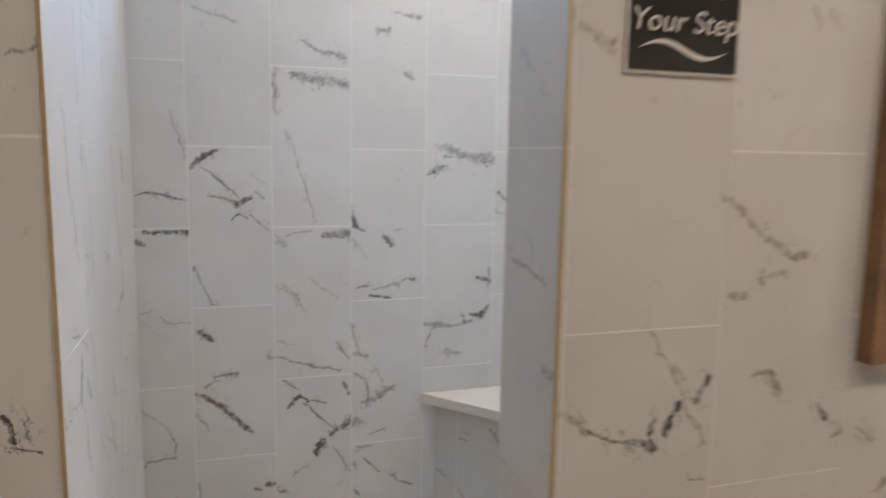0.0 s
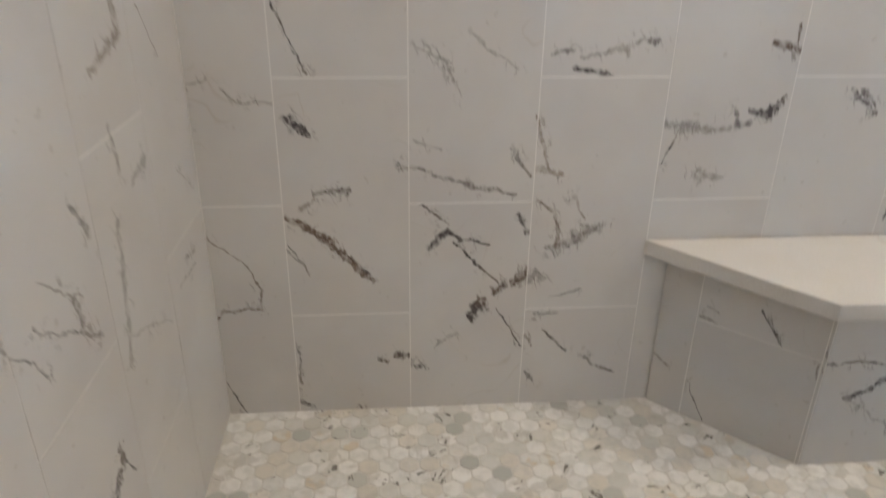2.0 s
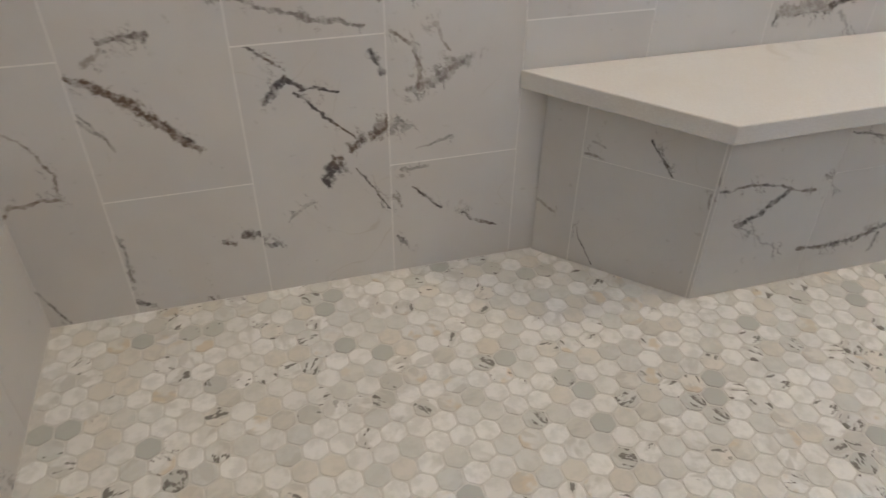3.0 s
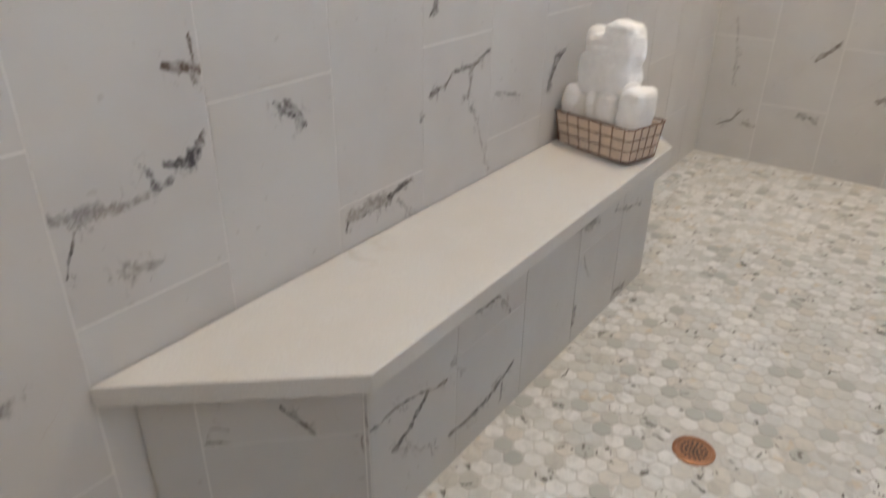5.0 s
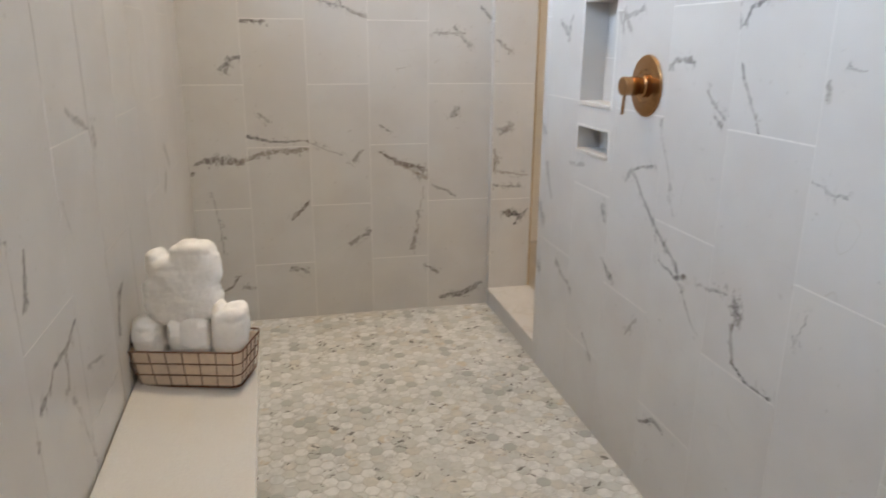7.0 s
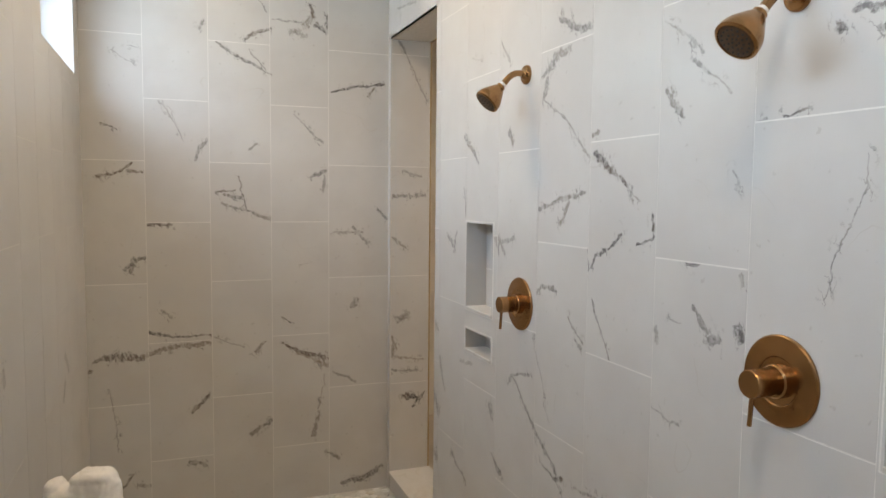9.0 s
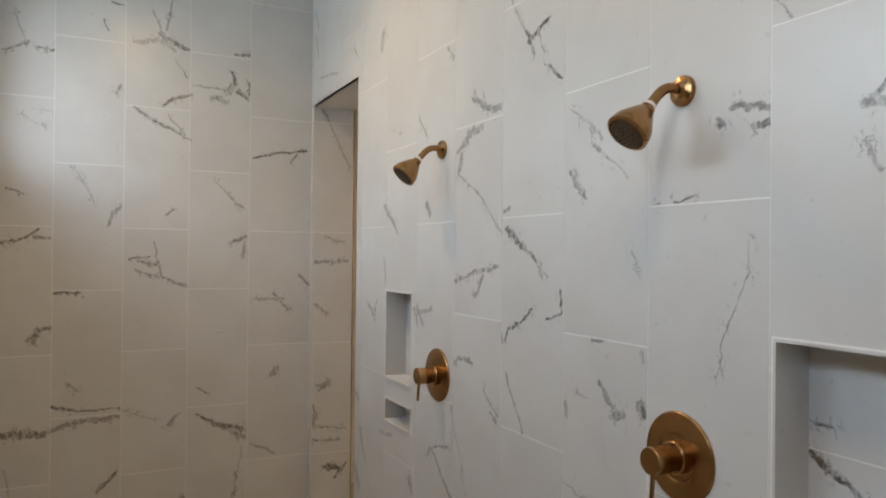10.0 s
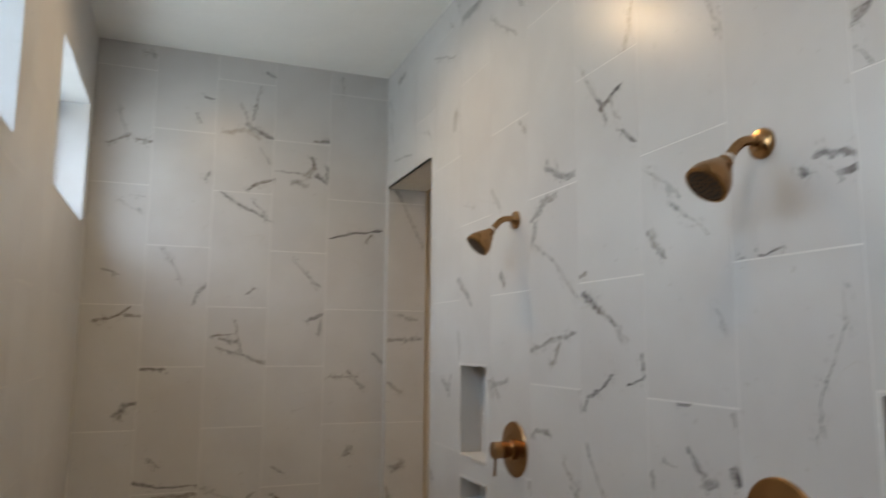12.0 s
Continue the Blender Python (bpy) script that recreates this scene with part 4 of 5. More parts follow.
vein("s", 2.375, 2.220, 2.278, 2.167, 0.0062, 0.0105, 0.50, 0.0)
vein("s", 2.278, 2.167, 2.206, 2.160, 0.0105, 0.0102, 0.50, 0.0)
vein("s", 2.472, 2.061, 2.391, 2.109, 0.0088, 0.0165, 0.45, 0.0)
vein("s", 2.391, 2.109, 2.314, 2.127, 0.0165, 0.0077, 0.45, 0.0)
vein("s", 2.469, 1.993, 2.450, 2.039, 0.0108, 0.0144, 0.40, 0.0)
vein("s", 2.789, 2.233, 2.732, 2.150, 0.0048, 0.0068, 0.35, 0.0)
vein("s", 1.874, 2.099, 1.799, 2.052, 0.0016, 0.0049, 0.40, 0.0)
vein("s", 1.799, 2.052, 1.741, 2.002, 0.0049, 0.0028, 0.40, 0.0)
vein("s", 1.776, 1.998, 1.719, 1.958, 0.0039, 0.0033, 0.40, 0.0)
vein("s", 1.719, 1.958, 1.645, 1.898, 0.0033, 0.0018, 0.40, 0.0)
vein("s", 1.867, 1.933, 1.829, 1.895, 0.0059, 0.0115, 0.50, 0.0)
vein("s", 1.829, 1.895, 1.793, 1.862, 0.0115, 0.0038, 0.50, 0.0)
vein("s", 3.114, 1.913, 3.079, 1.877, 0.0200, 0.0180, 0.60, 0.0)
vein("s", 3.079, 1.877, 2.982, 1.808, 0.0107, 0.0072, 0.50, 0.0)
vein("s", 2.717, 1.898, 2.690, 1.867, 0.0159, 0.0108, 0.60, 0.0)
vein("s", 2.469, 1.984, 2.307, 1.892, 0.0027, 0.0031, 0.40, 0.0)
vein("s", 2.307, 1.892, 2.198, 1.786, 0.0031, 0.0043, 0.40, 0.0)
vein("s", 2.182, 1.845, 2.149, 1.853, 0.0086, 0.0070, 0.70, 0.0)
vein("s", 2.165, 1.795, 2.084, 1.747, 0.0109, 0.0134, 0.65, 0.0)
vein("s", 2.084, 1.747, 2.010, 1.702, 0.0134, 0.0048, 0.65, 0.0)
vein("s", 2.010, 1.699, 1.954, 1.660, 0.0024, 0.0024, 0.40, 0.0)
vein("s", 1.906, 1.631, 1.895, 1.591, 0.0084, 0.0072, 0.70, 0.0)
vein("s", 1.967, 1.548, 1.895, 1.574, 0.0038, 0.0059, 0.65, 0.0)
vein("s", 2.496, 1.628, 2.414, 1.650, 0.0095, 0.0059, 0.50, 0.2)
vein("s", 2.414, 1.650, 2.300, 1.670, 0.0059, 0.0082, 0.50, 0.2)
vein("s", 2.300, 1.670, 2.213, 1.691, 0.0082, 0.0051, 0.50, 0.2)
vein("s", 2.354, 1.592, 2.307, 1.656, 0.0087, 0.0082, 0.50, 0.4)
vein("s", 2.168, 1.470, 2.150, 1.512, 0.0050, 0.0075, 0.65, 0.0)
vein("s", 2.150, 1.512, 2.081, 1.531, 0.0075, 0.0057, 0.65, 0.0)
vein("s", 2.081, 1.531, 2.031, 1.567, 0.0057, 0.0055, 0.65, 0.0)
vein("s", 1.393, 1.986, 1.370, 1.979, 0.0098, 0.0047, 0.60, 0.0)
vein("s", 1.354, 2.006, 1.274, 1.995, 0.0062, 0.0072, 0.50, 0.0)
vein("s", 1.312, 1.967, 1.275, 1.968, 0.0063, 0.0090, 0.60, 0.1)
vein("s", 1.572, 1.834, 1.550, 1.834, 0.0036, 0.0027, 0.60, 0.0)
vein("s", 1.505, 1.832, 1.446, 1.840, 0.0025, 0.0031, 0.60, 0.0)
vein("s", 1.198, 2.021, 1.195, 2.007, 0.0034, 0.0034, 0.50, 0.0)
vein("s", 1.258, 2.402, 1.198, 2.395, 0.0081, 0.0098, 0.70, 0.0)
vein("s", 1.191, 2.414, 1.172, 2.412, 0.0027, 0.0022, 0.50, 0.0)
vein("s", 1.259, 2.230, 1.231, 2.256, 0.0085, 0.0115, 0.65, 0.0)
vein("s", 1.231, 2.256, 1.213, 2.283, 0.0115, 0.0089, 0.65, 0.0)
vein("s", 1.205, 2.253, 1.179, 2.277, 0.0038, 0.0025, 0.40, 0.0)
vein("s", 1.261, 2.180, 1.230, 2.137, 0.0018, 0.0018, 0.50, 0.0)
vein("s", 1.117, 2.317, 1.068, 2.308, 0.0034, 0.0026, 0.60, 0.0)
vein("s", 1.068, 2.308, 1.018, 2.285, 0.0026, 0.0038, 0.60, 0.0)
vein("s", 1.091, 2.381, 1.045, 2.341, 0.0017, 0.0042, 0.70, 0.0)
vein("s", 1.045, 2.341, 1.021, 2.321, 0.0042, 0.0068, 0.70, 0.0)
vein("s", 1.024, 2.273, 1.008, 2.296, 0.0038, 0.0140, 0.55, 0.0)
vein("s", 1.008, 2.296, 0.973, 2.320, 0.0140, 0.0140, 0.55, 0.0)
vein("s", 1.037, 2.224, 1.011, 2.253, 0.0032, 0.0036, 0.60, 0.0)
vein("s", 1.011, 2.253, 0.979, 2.232, 0.0036, 0.0020, 0.60, 0.0)
vein("s", 1.004, 2.067, 0.980, 2.080, 0.0067, 0.0129, 0.45, 0.0)
vein("s", 1.098, 1.972, 1.066, 2.000, 0.0054, 0.0042, 0.50, 0.0)
vein("s", 1.066, 2.000, 1.040, 2.010, 0.0042, 0.0056, 0.50, 0.0)
vein("s", 1.040, 2.010, 1.024, 2.039, 0.0056, 0.0033, 0.50, 0.0)
vein("s", 1.110, 1.963, 1.068, 1.965, 0.0072, 0.0081, 0.45, 0.0)
vein("s", 1.127, 1.946, 1.139, 1.928, 0.0064, 0.0038, 0.30, 0.0)
vein("s", 1.040, 2.010, 1.019, 1.970, 0.0047, 0.0057, 0.40, 0.3)
vein("s", 1.019, 1.970, 1.014, 1.906, 0.0057, 0.0027, 0.40, 0.3)
vein("s", 1.023, 1.916, 1.002, 1.879, 0.0019, 0.0025, 0.45, 0.2)
vein("s", 1.002, 1.879, 0.964, 1.868, 0.0025, 0.0026, 0.45, 0.2)
vein("s", 1.102, 1.905, 1.079, 1.861, 0.0012, 0.0056, 0.40, 0.4)
vein("s", 1.095, 2.122, 1.070, 2.109, 0.0020, 0.0020, 0.50, 0.1)
vein("s", 1.010, 1.888, 1.010, 1.801, 0.0027, 0.0027, 0.35, 0.6)
vein("s", 1.030, 1.795, 0.964, 1.796, 0.0027, 0.0024, 0.30, 0.7)
vein("s", 1.008, 1.792, 0.993, 1.750, 0.0020, 0.0020, 0.50, 0.4)
vein("s", 0.993, 1.750, 0.963, 1.694, 0.0020, 0.0024, 0.50, 0.4)
vein("s", 1.120, 1.783, 1.092, 1.820, 0.0018, 0.0017, 0.40, 0.3)
vein("s", 1.009, 1.703, 0.985, 1.680, 0.0034, 0.0034, 0.30, 0.2)
vein("s", 0.947, 1.926, 0.927, 1.919, 0.0028, 0.0027, 0.60, 0.0)
vein("s", 0.941, 1.904, 0.928, 1.915, 0.0024, 0.0025, 0.50, 0.0)
vein("s", 0.952, 1.679, 0.940, 1.648, 0.0013, 0.0013, 0.60, 0.0)
vein("s", 1.314, 1.750, 1.324, 1.686, 0.0013, 0.0014, 0.45, 0.0)
vein("s", 1.324, 1.686, 1.370, 1.597, 0.0014, 0.0015, 0.45, 0.0)
vein("s", 1.370, 1.597, 1.396, 1.487, 0.0015, 0.0012, 0.45, 0.0)
vein("s", 1.638, 1.736, 1.609, 1.699, 0.0020, 0.0021, 0.40, 0.0)
vein("s", 1.768, 1.523, 1.724, 1.523, 0.0048, 0.0051, 0.60, 0.0)
vein("s", 1.604, 1.509, 1.591, 1.487, 0.0048, 0.0060, 0.40, 0.0)
vein("s", 3.312, 1.508, 3.236, 1.456, 0.0083, 0.0139, 0.45, 0.0)
vein("s", 3.208, 1.516, 3.234, 1.433, 0.0070, 0.0074, 0.40, 0.0)
vein("s", 2.795, 1.528, 2.740, 1.464, 0.0076, 0.0080, 0.35, 0.3)
vein("s", 3.127, 1.705, 3.104, 1.592, 0.0060, 0.0074, 0.30, 0.0)
vein("s", 2.492, 1.365, 2.385, 1.386, 0.0046, 0.0039, 0.50, 0.2)
vein("s", 1.743, 1.418, 1.691, 1.374, 0.0049, 0.0063, 0.45, 0.0)
vein("s", 1.691, 1.355, 1.662, 1.355, 0.0132, 0.0120, 0.45, 0.0)
vein("s", 1.598, 1.405, 1.589, 1.376, 0.0054, 0.0121, 0.60, 0.0)
vein("s", 1.765, 1.518, 1.727, 1.520, 0.0034, 0.0036, 0.60, 0.0)
vein("s", 2.294, 1.306, 2.208, 1.238, 0.0034, 0.0039, 0.40, 0.0)
vein("s", 2.163, 1.379, 2.070, 1.220, 0.0036, 0.0037, 0.55, 0.0)
vein("s", 2.781, 1.501, 2.661, 1.530, 0.0064, 0.0056, 0.35, 0.1)
vein("s", 2.492, 1.356, 2.451, 1.379, 0.0052, 0.0080, 0.50, 0.0)
vein("s", 2.451, 1.379, 2.372, 1.378, 0.0080, 0.0030, 0.50, 0.0)
vein("s", 2.816, 1.523, 2.787, 1.471, 0.0085, 0.0069, 0.35, 0.0)
vein("s", 2.197, 1.520, 2.186, 1.468, 0.0035, 0.0105, 0.40, 0.0)
vein("s", 2.250, 1.244, 2.222, 1.227, 0.0051, 0.0082, 0.50, 0.0)
vein("s", 1.871, 1.347, 1.862, 1.309, 0.0071, 0.0060, 0.35, 0.0)
vein("s", 1.825, 1.374, 1.789, 1.373, 0.0027, 0.0027, 0.30, 0.0)
vein("s", 1.876, 1.149, 1.823, 1.130, 0.0020, 0.0028, 0.35, 0.0)
vein("s", 1.823, 1.130, 1.778, 1.134, 0.0028, 0.0036, 0.35, 0.0)
vein("s", 2.688, 1.005, 2.655, 1.039, 0.0117, 0.0051, 0.50, 0.0)
vein("s", 2.655, 1.039, 2.535, 1.068, 0.0051, 0.0048, 0.50, 0.0)
vein("s", 2.654, 1.030, 2.505, 0.900, 0.0056, 0.0071, 0.50, 0.0)
vein("s", 2.505, 0.900, 2.342, 0.798, 0.0071, 0.0063, 0.50, 0.0)
vein("s", 2.344, 0.780, 2.311, 0.792, 0.0098, 0.0107, 0.75, 0.0)
vein("s", 2.453, 0.798, 2.353, 0.778, 0.0034, 0.0045, 0.45, 0.0)
vein("s", 2.336, 0.766, 2.227, 0.654, 0.0030, 0.0034, 0.40, 0.0)
vein("s", 2.513, 1.214, 2.401, 0.951, 0.0027, 0.0028, 0.25, 0.0)
vein("s", 2.240, 0.791, 2.187, 0.793, 0.0036, 0.0044, 0.40, 0.0)
vein("s", 2.187, 0.793, 2.115, 0.810, 0.0044, 0.0035, 0.40, 0.0)
vein("s", 2.083, 0.807, 2.062, 0.746, 0.0113, 0.0181, 0.60, 0.0)
vein("s", 2.075, 0.733, 2.062, 0.645, 0.0063, 0.0072, 0.65, 0.0)
vein("s", 2.062, 0.645, 2.017, 0.616, 0.0072, 0.0051, 0.65, 0.0)
vein("s", 2.017, 0.616, 1.909, 0.617, 0.0051, 0.0060, 0.65, 0.0)
vein("s", 2.854, 0.864, 2.826, 0.830, 0.0159, 0.0112, 0.40, 0.0)
vein("s", 2.825, 0.685, 2.760, 0.643, 0.0045, 0.0200, 0.60, 0.0)
vein("s", 3.496, 0.480, 3.421, 0.464, 0.0200, 0.0200, 0.45, 0.0)
vein("s", 3.233, 0.548, 3.199, 0.522, 0.0200, 0.0072, 0.45, 0.0)
vein("s", 3.199, 0.522, 3.075, 0.486, 0.0072, 0.0065, 0.45, 0.0)
vein("s", 3.470, 1.104, 3.410, 1.052, 0.0139, 0.0102, 0.40, 0.0)
vein("s", 3.497, 0.780, 3.402, 0.688, 0.0165, 0.0165, 0.40, 0.0)
vein("s", 3.395, 0.935, 3.332, 0.803, 0.0114, 0.0071, 0.30, 0.0)
vein("s", 3.148, 0.976, 3.018, 0.993, 0.0083, 0.0070, 0.30, 0.0)
vein("s", 2.477, 0.239, 2.412, 0.286, 0.0075, 0.0088, 0.70, 0.0)
vein("s", 2.412, 0.286, 2.347, 0.279, 0.0088, 0.0081, 0.70, 0.0)
vein("s", 2.619, 0.489, 2.554, 0.566, 0.0041, 0.0061, 0.40, 0.3)
vein("s", 2.945, 0.352, 2.856, 0.275, 0.0063, 0.0061, 0.35, 0.0)
vein("s", 1.864, 0.772, 1.838, 0.857, 0.0019, 0.0019, 0.30, 0.0)
vein("w", -0.496, 1.530, -0.445, 1.345, 0.0041, 0.0052, 0.50, 0.0)
vein("w", -0.445, 1.345, -0.360, 1.131, 0.0052, 0.0049, 0.50, 0.0)
vein("w", -0.360, 1.131, -0.359, 1.058, 0.0102, 0.0117, 0.50, 0.6)
vein("w", -0.359, 1.058, -0.495, 1.021, 0.0117, 0.0073, 0.50, 0.6)
vein("w", -0.275, 1.500, -0.250, 1.431, 0.0159, 0.0200, 0.50, 0.0)
vein("w", -0.688, 1.232, -0.634, 1.212, 0.0068, 0.0134, 0.30, 0.3)
vein("w", -0.976, 1.524, -0.987, 1.474, 0.0090, 0.0193, 0.35, 0.0)
vein("w", -0.987, 1.474, -1.042, 1.417, 0.0193, 0.0064, 0.35, 0.0)
vein("w", -0.963, 1.533, -0.920, 1.467, 0.0030, 0.0036, 0.40, 0.0)
vein("w", -1.055, 1.418, -1.070, 1.379, 0.0080, 0.0090, 0.50, 0.0)
vein("w", -1.070, 1.379, -1.033, 1.343, 0.0090, 0.0038, 0.50, 0.0)
vein("w", -1.128, 1.364, -1.089, 1.380, 0.0140, 0.0118, 0.35, 0.0)
vein("w", -1.035, 1.334, -1.019, 1.289, 0.0064, 0.0030, 0.40, 0.1)
vein("w", -1.019, 1.289, -0.934, 1.248, 0.0030, 0.0036, 0.40, 0.1)
vein("w", -1.096, 1.309, -1.091, 1.264, 0.0045, 0.0054, 0.40, 0.4)
vein("w", -1.039, 1.205, -0.935, 1.188, 0.0027, 0.0043, 0.25, 0.5)
vein("w", -1.029, 1.203, -1.005, 1.103, 0.0032, 0.0028, 0.50, 0.7)
vein("w", -1.005, 1.103, -0.952, 1.056, 0.0028, 0.0030, 0.50, 0.7)
vein("w", -0.952, 1.056, -0.917, 0.991, 0.0030, 0.0040, 0.50, 0.7)
vein("w", -1.317, 1.211, -1.276, 1.248, 0.0076, 0.0106, 0.80, 0.0)
vein("w", -1.268, 1.225, -1.217, 1.176, 0.0027, 0.0017, 0.60, 0.0)
vein("w", -1.370, 1.034, -1.346, 1.085, 0.0072, 0.0072, 0.80, 0.0)
vein("w", -1.317, 1.074, -1.346, 1.035, 0.0042, 0.0032, 0.30, 0.0)
vein("w", -0.463, 0.928, -0.453, 0.852, 0.0058, 0.0082, 0.50, 0.0)
vein("w", -0.403, 0.818, -0.325, 0.828, 0.0053, 0.0093, 0.40, 0.0)
vein("w", -0.650, 0.866, -0.616, 0.815, 0.0040, 0.0082, 0.50, 0.0)
vein("w", -0.497, 0.781, -0.552, 0.541, 0.0063, 0.0100, 0.35, 0.0)
vein("w", -0.816, 0.760, -0.631, 0.645, 0.0025, 0.0035, 0.50, 0.0)
vein("w", -0.699, 0.749, -0.689, 0.697, 0.0083, 0.0083, 0.50, 0.0)
vein("w", -0.784, 0.817, -0.679, 0.740, 0.0014, 0.0017, 0.40, 0.0)
vein("w", -0.896, 0.786, -0.812, 0.695, 0.0032, 0.0021, 0.50, 0.0)
vein("jw", -1.670, 1.239, -1.544, 1.195, 0.0020, 0.0019, 0.55, 0.0)
vein("jw", -1.603, 1.191, -1.627, 1.137, 0.0056, 0.0105, 0.65, 0.0)
vein("jw", -1.569, 1.143, -1.532, 1.090, 0.0035, 0.0042, 0.60, 0.0)
vein("jw", -1.610, 1.116, -1.574, 1.004, 0.0030, 0.0028, 0.60, 0.0)
vein("jw", -1.747, 1.126, -1.694, 1.139, 0.0027, 0.0027, 0.30, 0.0)
vein("jw", -1.694, 1.139, -1.609, 1.122, 0.0027, 0.0030, 0.30, 0.0)
vein("jw", -1.656, 1.566, -1.634, 1.466, 0.0018, 0.0018, 0.40, 0.0)
vein("jw", -1.634, 1.466, -1.587, 1.344, 0.0018, 0.0022, 0.40, 0.0)
vein("o", 0.627, 1.733, 0.683, 1.703, 0.0053, 0.0074, 0.30, 0.7)
vein("o", 0.683, 1.703, 0.710, 1.665, 0.0074, 0.0038, 0.30, 0.7)
vein("o", 1.098, 1.777, 1.114, 1.741, 0.0048, 0.0055, 0.30, 0.6)
vein("o", 1.137, 1.761, 1.165, 1.739, 0.0030, 0.0030, 0.25, 0.5)
vein("o", 0.937, 1.455, 1.002, 1.401, 0.0050, 0.0050, 0.38, 0.4)
vein("o", 1.002, 1.401, 1.095, 1.338, 0.0050, 0.0065, 0.38, 0.4)
vein("o", 1.102, 1.332, 1.127, 1.337, 0.0076, 0.0071, 0.50, 0.3)
vein("o", 1.036, 1.304, 1.079, 1.312, 0.0036, 0.0057, 0.25, 0.2)
vein("o", 0.965, 1.271, 0.996, 1.269, 0.0061, 0.0063, 0.45, 0.2)
vein("o", 0.800, 1.229, 0.870, 1.128, 0.0018, 0.0025, 0.35, 0.0)
vein("o", 0.870, 1.128, 0.933, 1.002, 0.0025, 0.0018, 0.35, 0.0)
vein("o", 0.915, 1.083, 0.928, 1.134, 0.0072, 0.0086, 0.85, 0.0)
vein("o", 0.853, 1.032, 0.880, 1.076, 0.0089, 0.0118, 0.85, 0.0)
vein("o", 0.816, 1.032, 0.829, 1.055, 0.0070, 0.0052, 0.80, 0.0)
vein("o", 0.763, 1.021, 0.826, 1.006, 0.0060, 0.0099, 0.85, 0.0)
vein("o", 0.696, 1.049, 0.763, 1.021, 0.0027, 0.0047, 0.70, 0.2)
vein("o", 0.635, 1.094, 0.696, 1.049, 0.0033, 0.0085, 0.35, 0.8)
vein("o", 1.027, 1.126, 1.072, 1.123, 0.0027, 0.0064, 0.50, 0.2)
vein("o", 1.072, 1.123, 1.095, 1.088, 0.0064, 0.0047, 0.50, 0.2)
vein("o", 1.185, 1.052, 1.216, 1.023, 0.0032, 0.0090, 0.75, 0.0)
vein("o", 1.234, 0.985, 1.254, 0.994, 0.0050, 0.0075, 0.60, 0.0)
vein("o", 1.282, 0.997, 1.344, 0.967, 0.0021, 0.0021, 0.40, 0.0)
vein("o", 0.908, 0.937, 0.939, 0.931, 0.0017, 0.0017, 0.40, 0.0)
vein("o", 1.359, 0.852, 1.378, 0.874, 0.0050, 0.0089, 0.70, 0.0)
vein("o", -0.166, 1.168, -0.158, 1.129, 0.0043, 0.0066, 0.85, 0.0)
vein("o", -0.159, 1.117, -0.127, 1.105, 0.0034, 0.0024, 0.80, 0.0)
vein("o", -0.144, 1.154, -0.139, 1.130, 0.0011, 0.0016, 0.50, 0.0)

ceil_ob = new("ceiling", mesh_of("ceiling", box_bm(WEST - 0.2, EAST + 0.2, OUTER, 0.22, CEIL, CEIL + 0.15), PAINT))
tagged(ceil_ob, kind="structure")
floor_ob = new("floor", mesh_of("floor", box_bm(WEST - 0.2, EAST + 0.2, OUTER, 0.22, -0.15, -0.0016), FLOOR_GROUT))
tagged(floor_ob, kind="structure")

# the bathroom outside the shower, closed off plainly
for n, b in (("bath_floor", (-1.3, 5.4, -4.6, OUTER, -0.15, 0.0)), ("bath_ceiling", (-1.3, 5.4, -4.6, OUTER, CEIL, CEIL + 0.15)),
             ("bath_wall_west", (-1.5, -1.3, -4.6, OUTER, -0.15, CEIL)), ("bath_wall_east", (5.4, 5.6, -4.6, OUTER, -0.15, CEIL)),
             ("bath_wall_south", (-1.5, 5.6, -4.8, -4.6, -0.15, CEIL))):
    tagged(new(n, mesh_of(n, box_bm(*b), BATH_FLOOR if n == "bath_floor" else PAINT if n == "bath_ceiling" else BATH_PAINT)), kind="structure")

# jambs, header undersides, curbs and edge trims of the two openings
REV = (SOUTH - 0.009, OUTER + 0.009)
for n, (a, b) in (("doorway_west", DOOR_W), ("doorway_east", DOOR_E)):
    door = tagged(new(n), kind="structure")
    for s, x in ((1, a), (-1, b)):
        part("jamb_backing", box_bm(*sorted((x - s * 0.0095, x - s * 0.0012)), OUTER + 0.001, SOUTH - 0.001, 0.0, DOOR_TOP), GROUT, door)
        lines = [OUTER + 0.0085, SOUTH - 0.0075]
        tile_wall(door, {DOOR_W[0]: "jw", DOOR_E[1]: "je"}.get(x, "jamb"), "y", s, x, lines, (0.09, DOOR_TOP), (s < 0) == (n == "doorway_west"))
        part("edge_trim", box_bm(*sorted((x - s * 0.003, x + s * 0.002)), OUTER - 0.003, OUTER + 0.004, 0.0, DOOR_TOP), TRIM, door, "slim tan metal edge trim")
    part("soffit", box_bm(a, b, OUTER, SOUTH, DOOR_TOP, DOOR_TOP + 0.008), GROUT, door)
    part("soffit_trim", box_bm(a, b, OUTER - 0.003, OUTER + 0.009, DOOR_TOP - 0.003, DOOR_TOP), TRIM, door)
    part("curb", box_bm(a, b, OUTER + 0.004, SOUTH - 0.004, -0.1, 0.085), MARBLE, door, "low tiled curb under the doorway")
    part("curb_cap", box_bm(a, b, OUTER - 0.006, SOUTH + 0.006, 0.085, 0.105, 0.003), QUARTZ, door, "cream quartz curb cap")

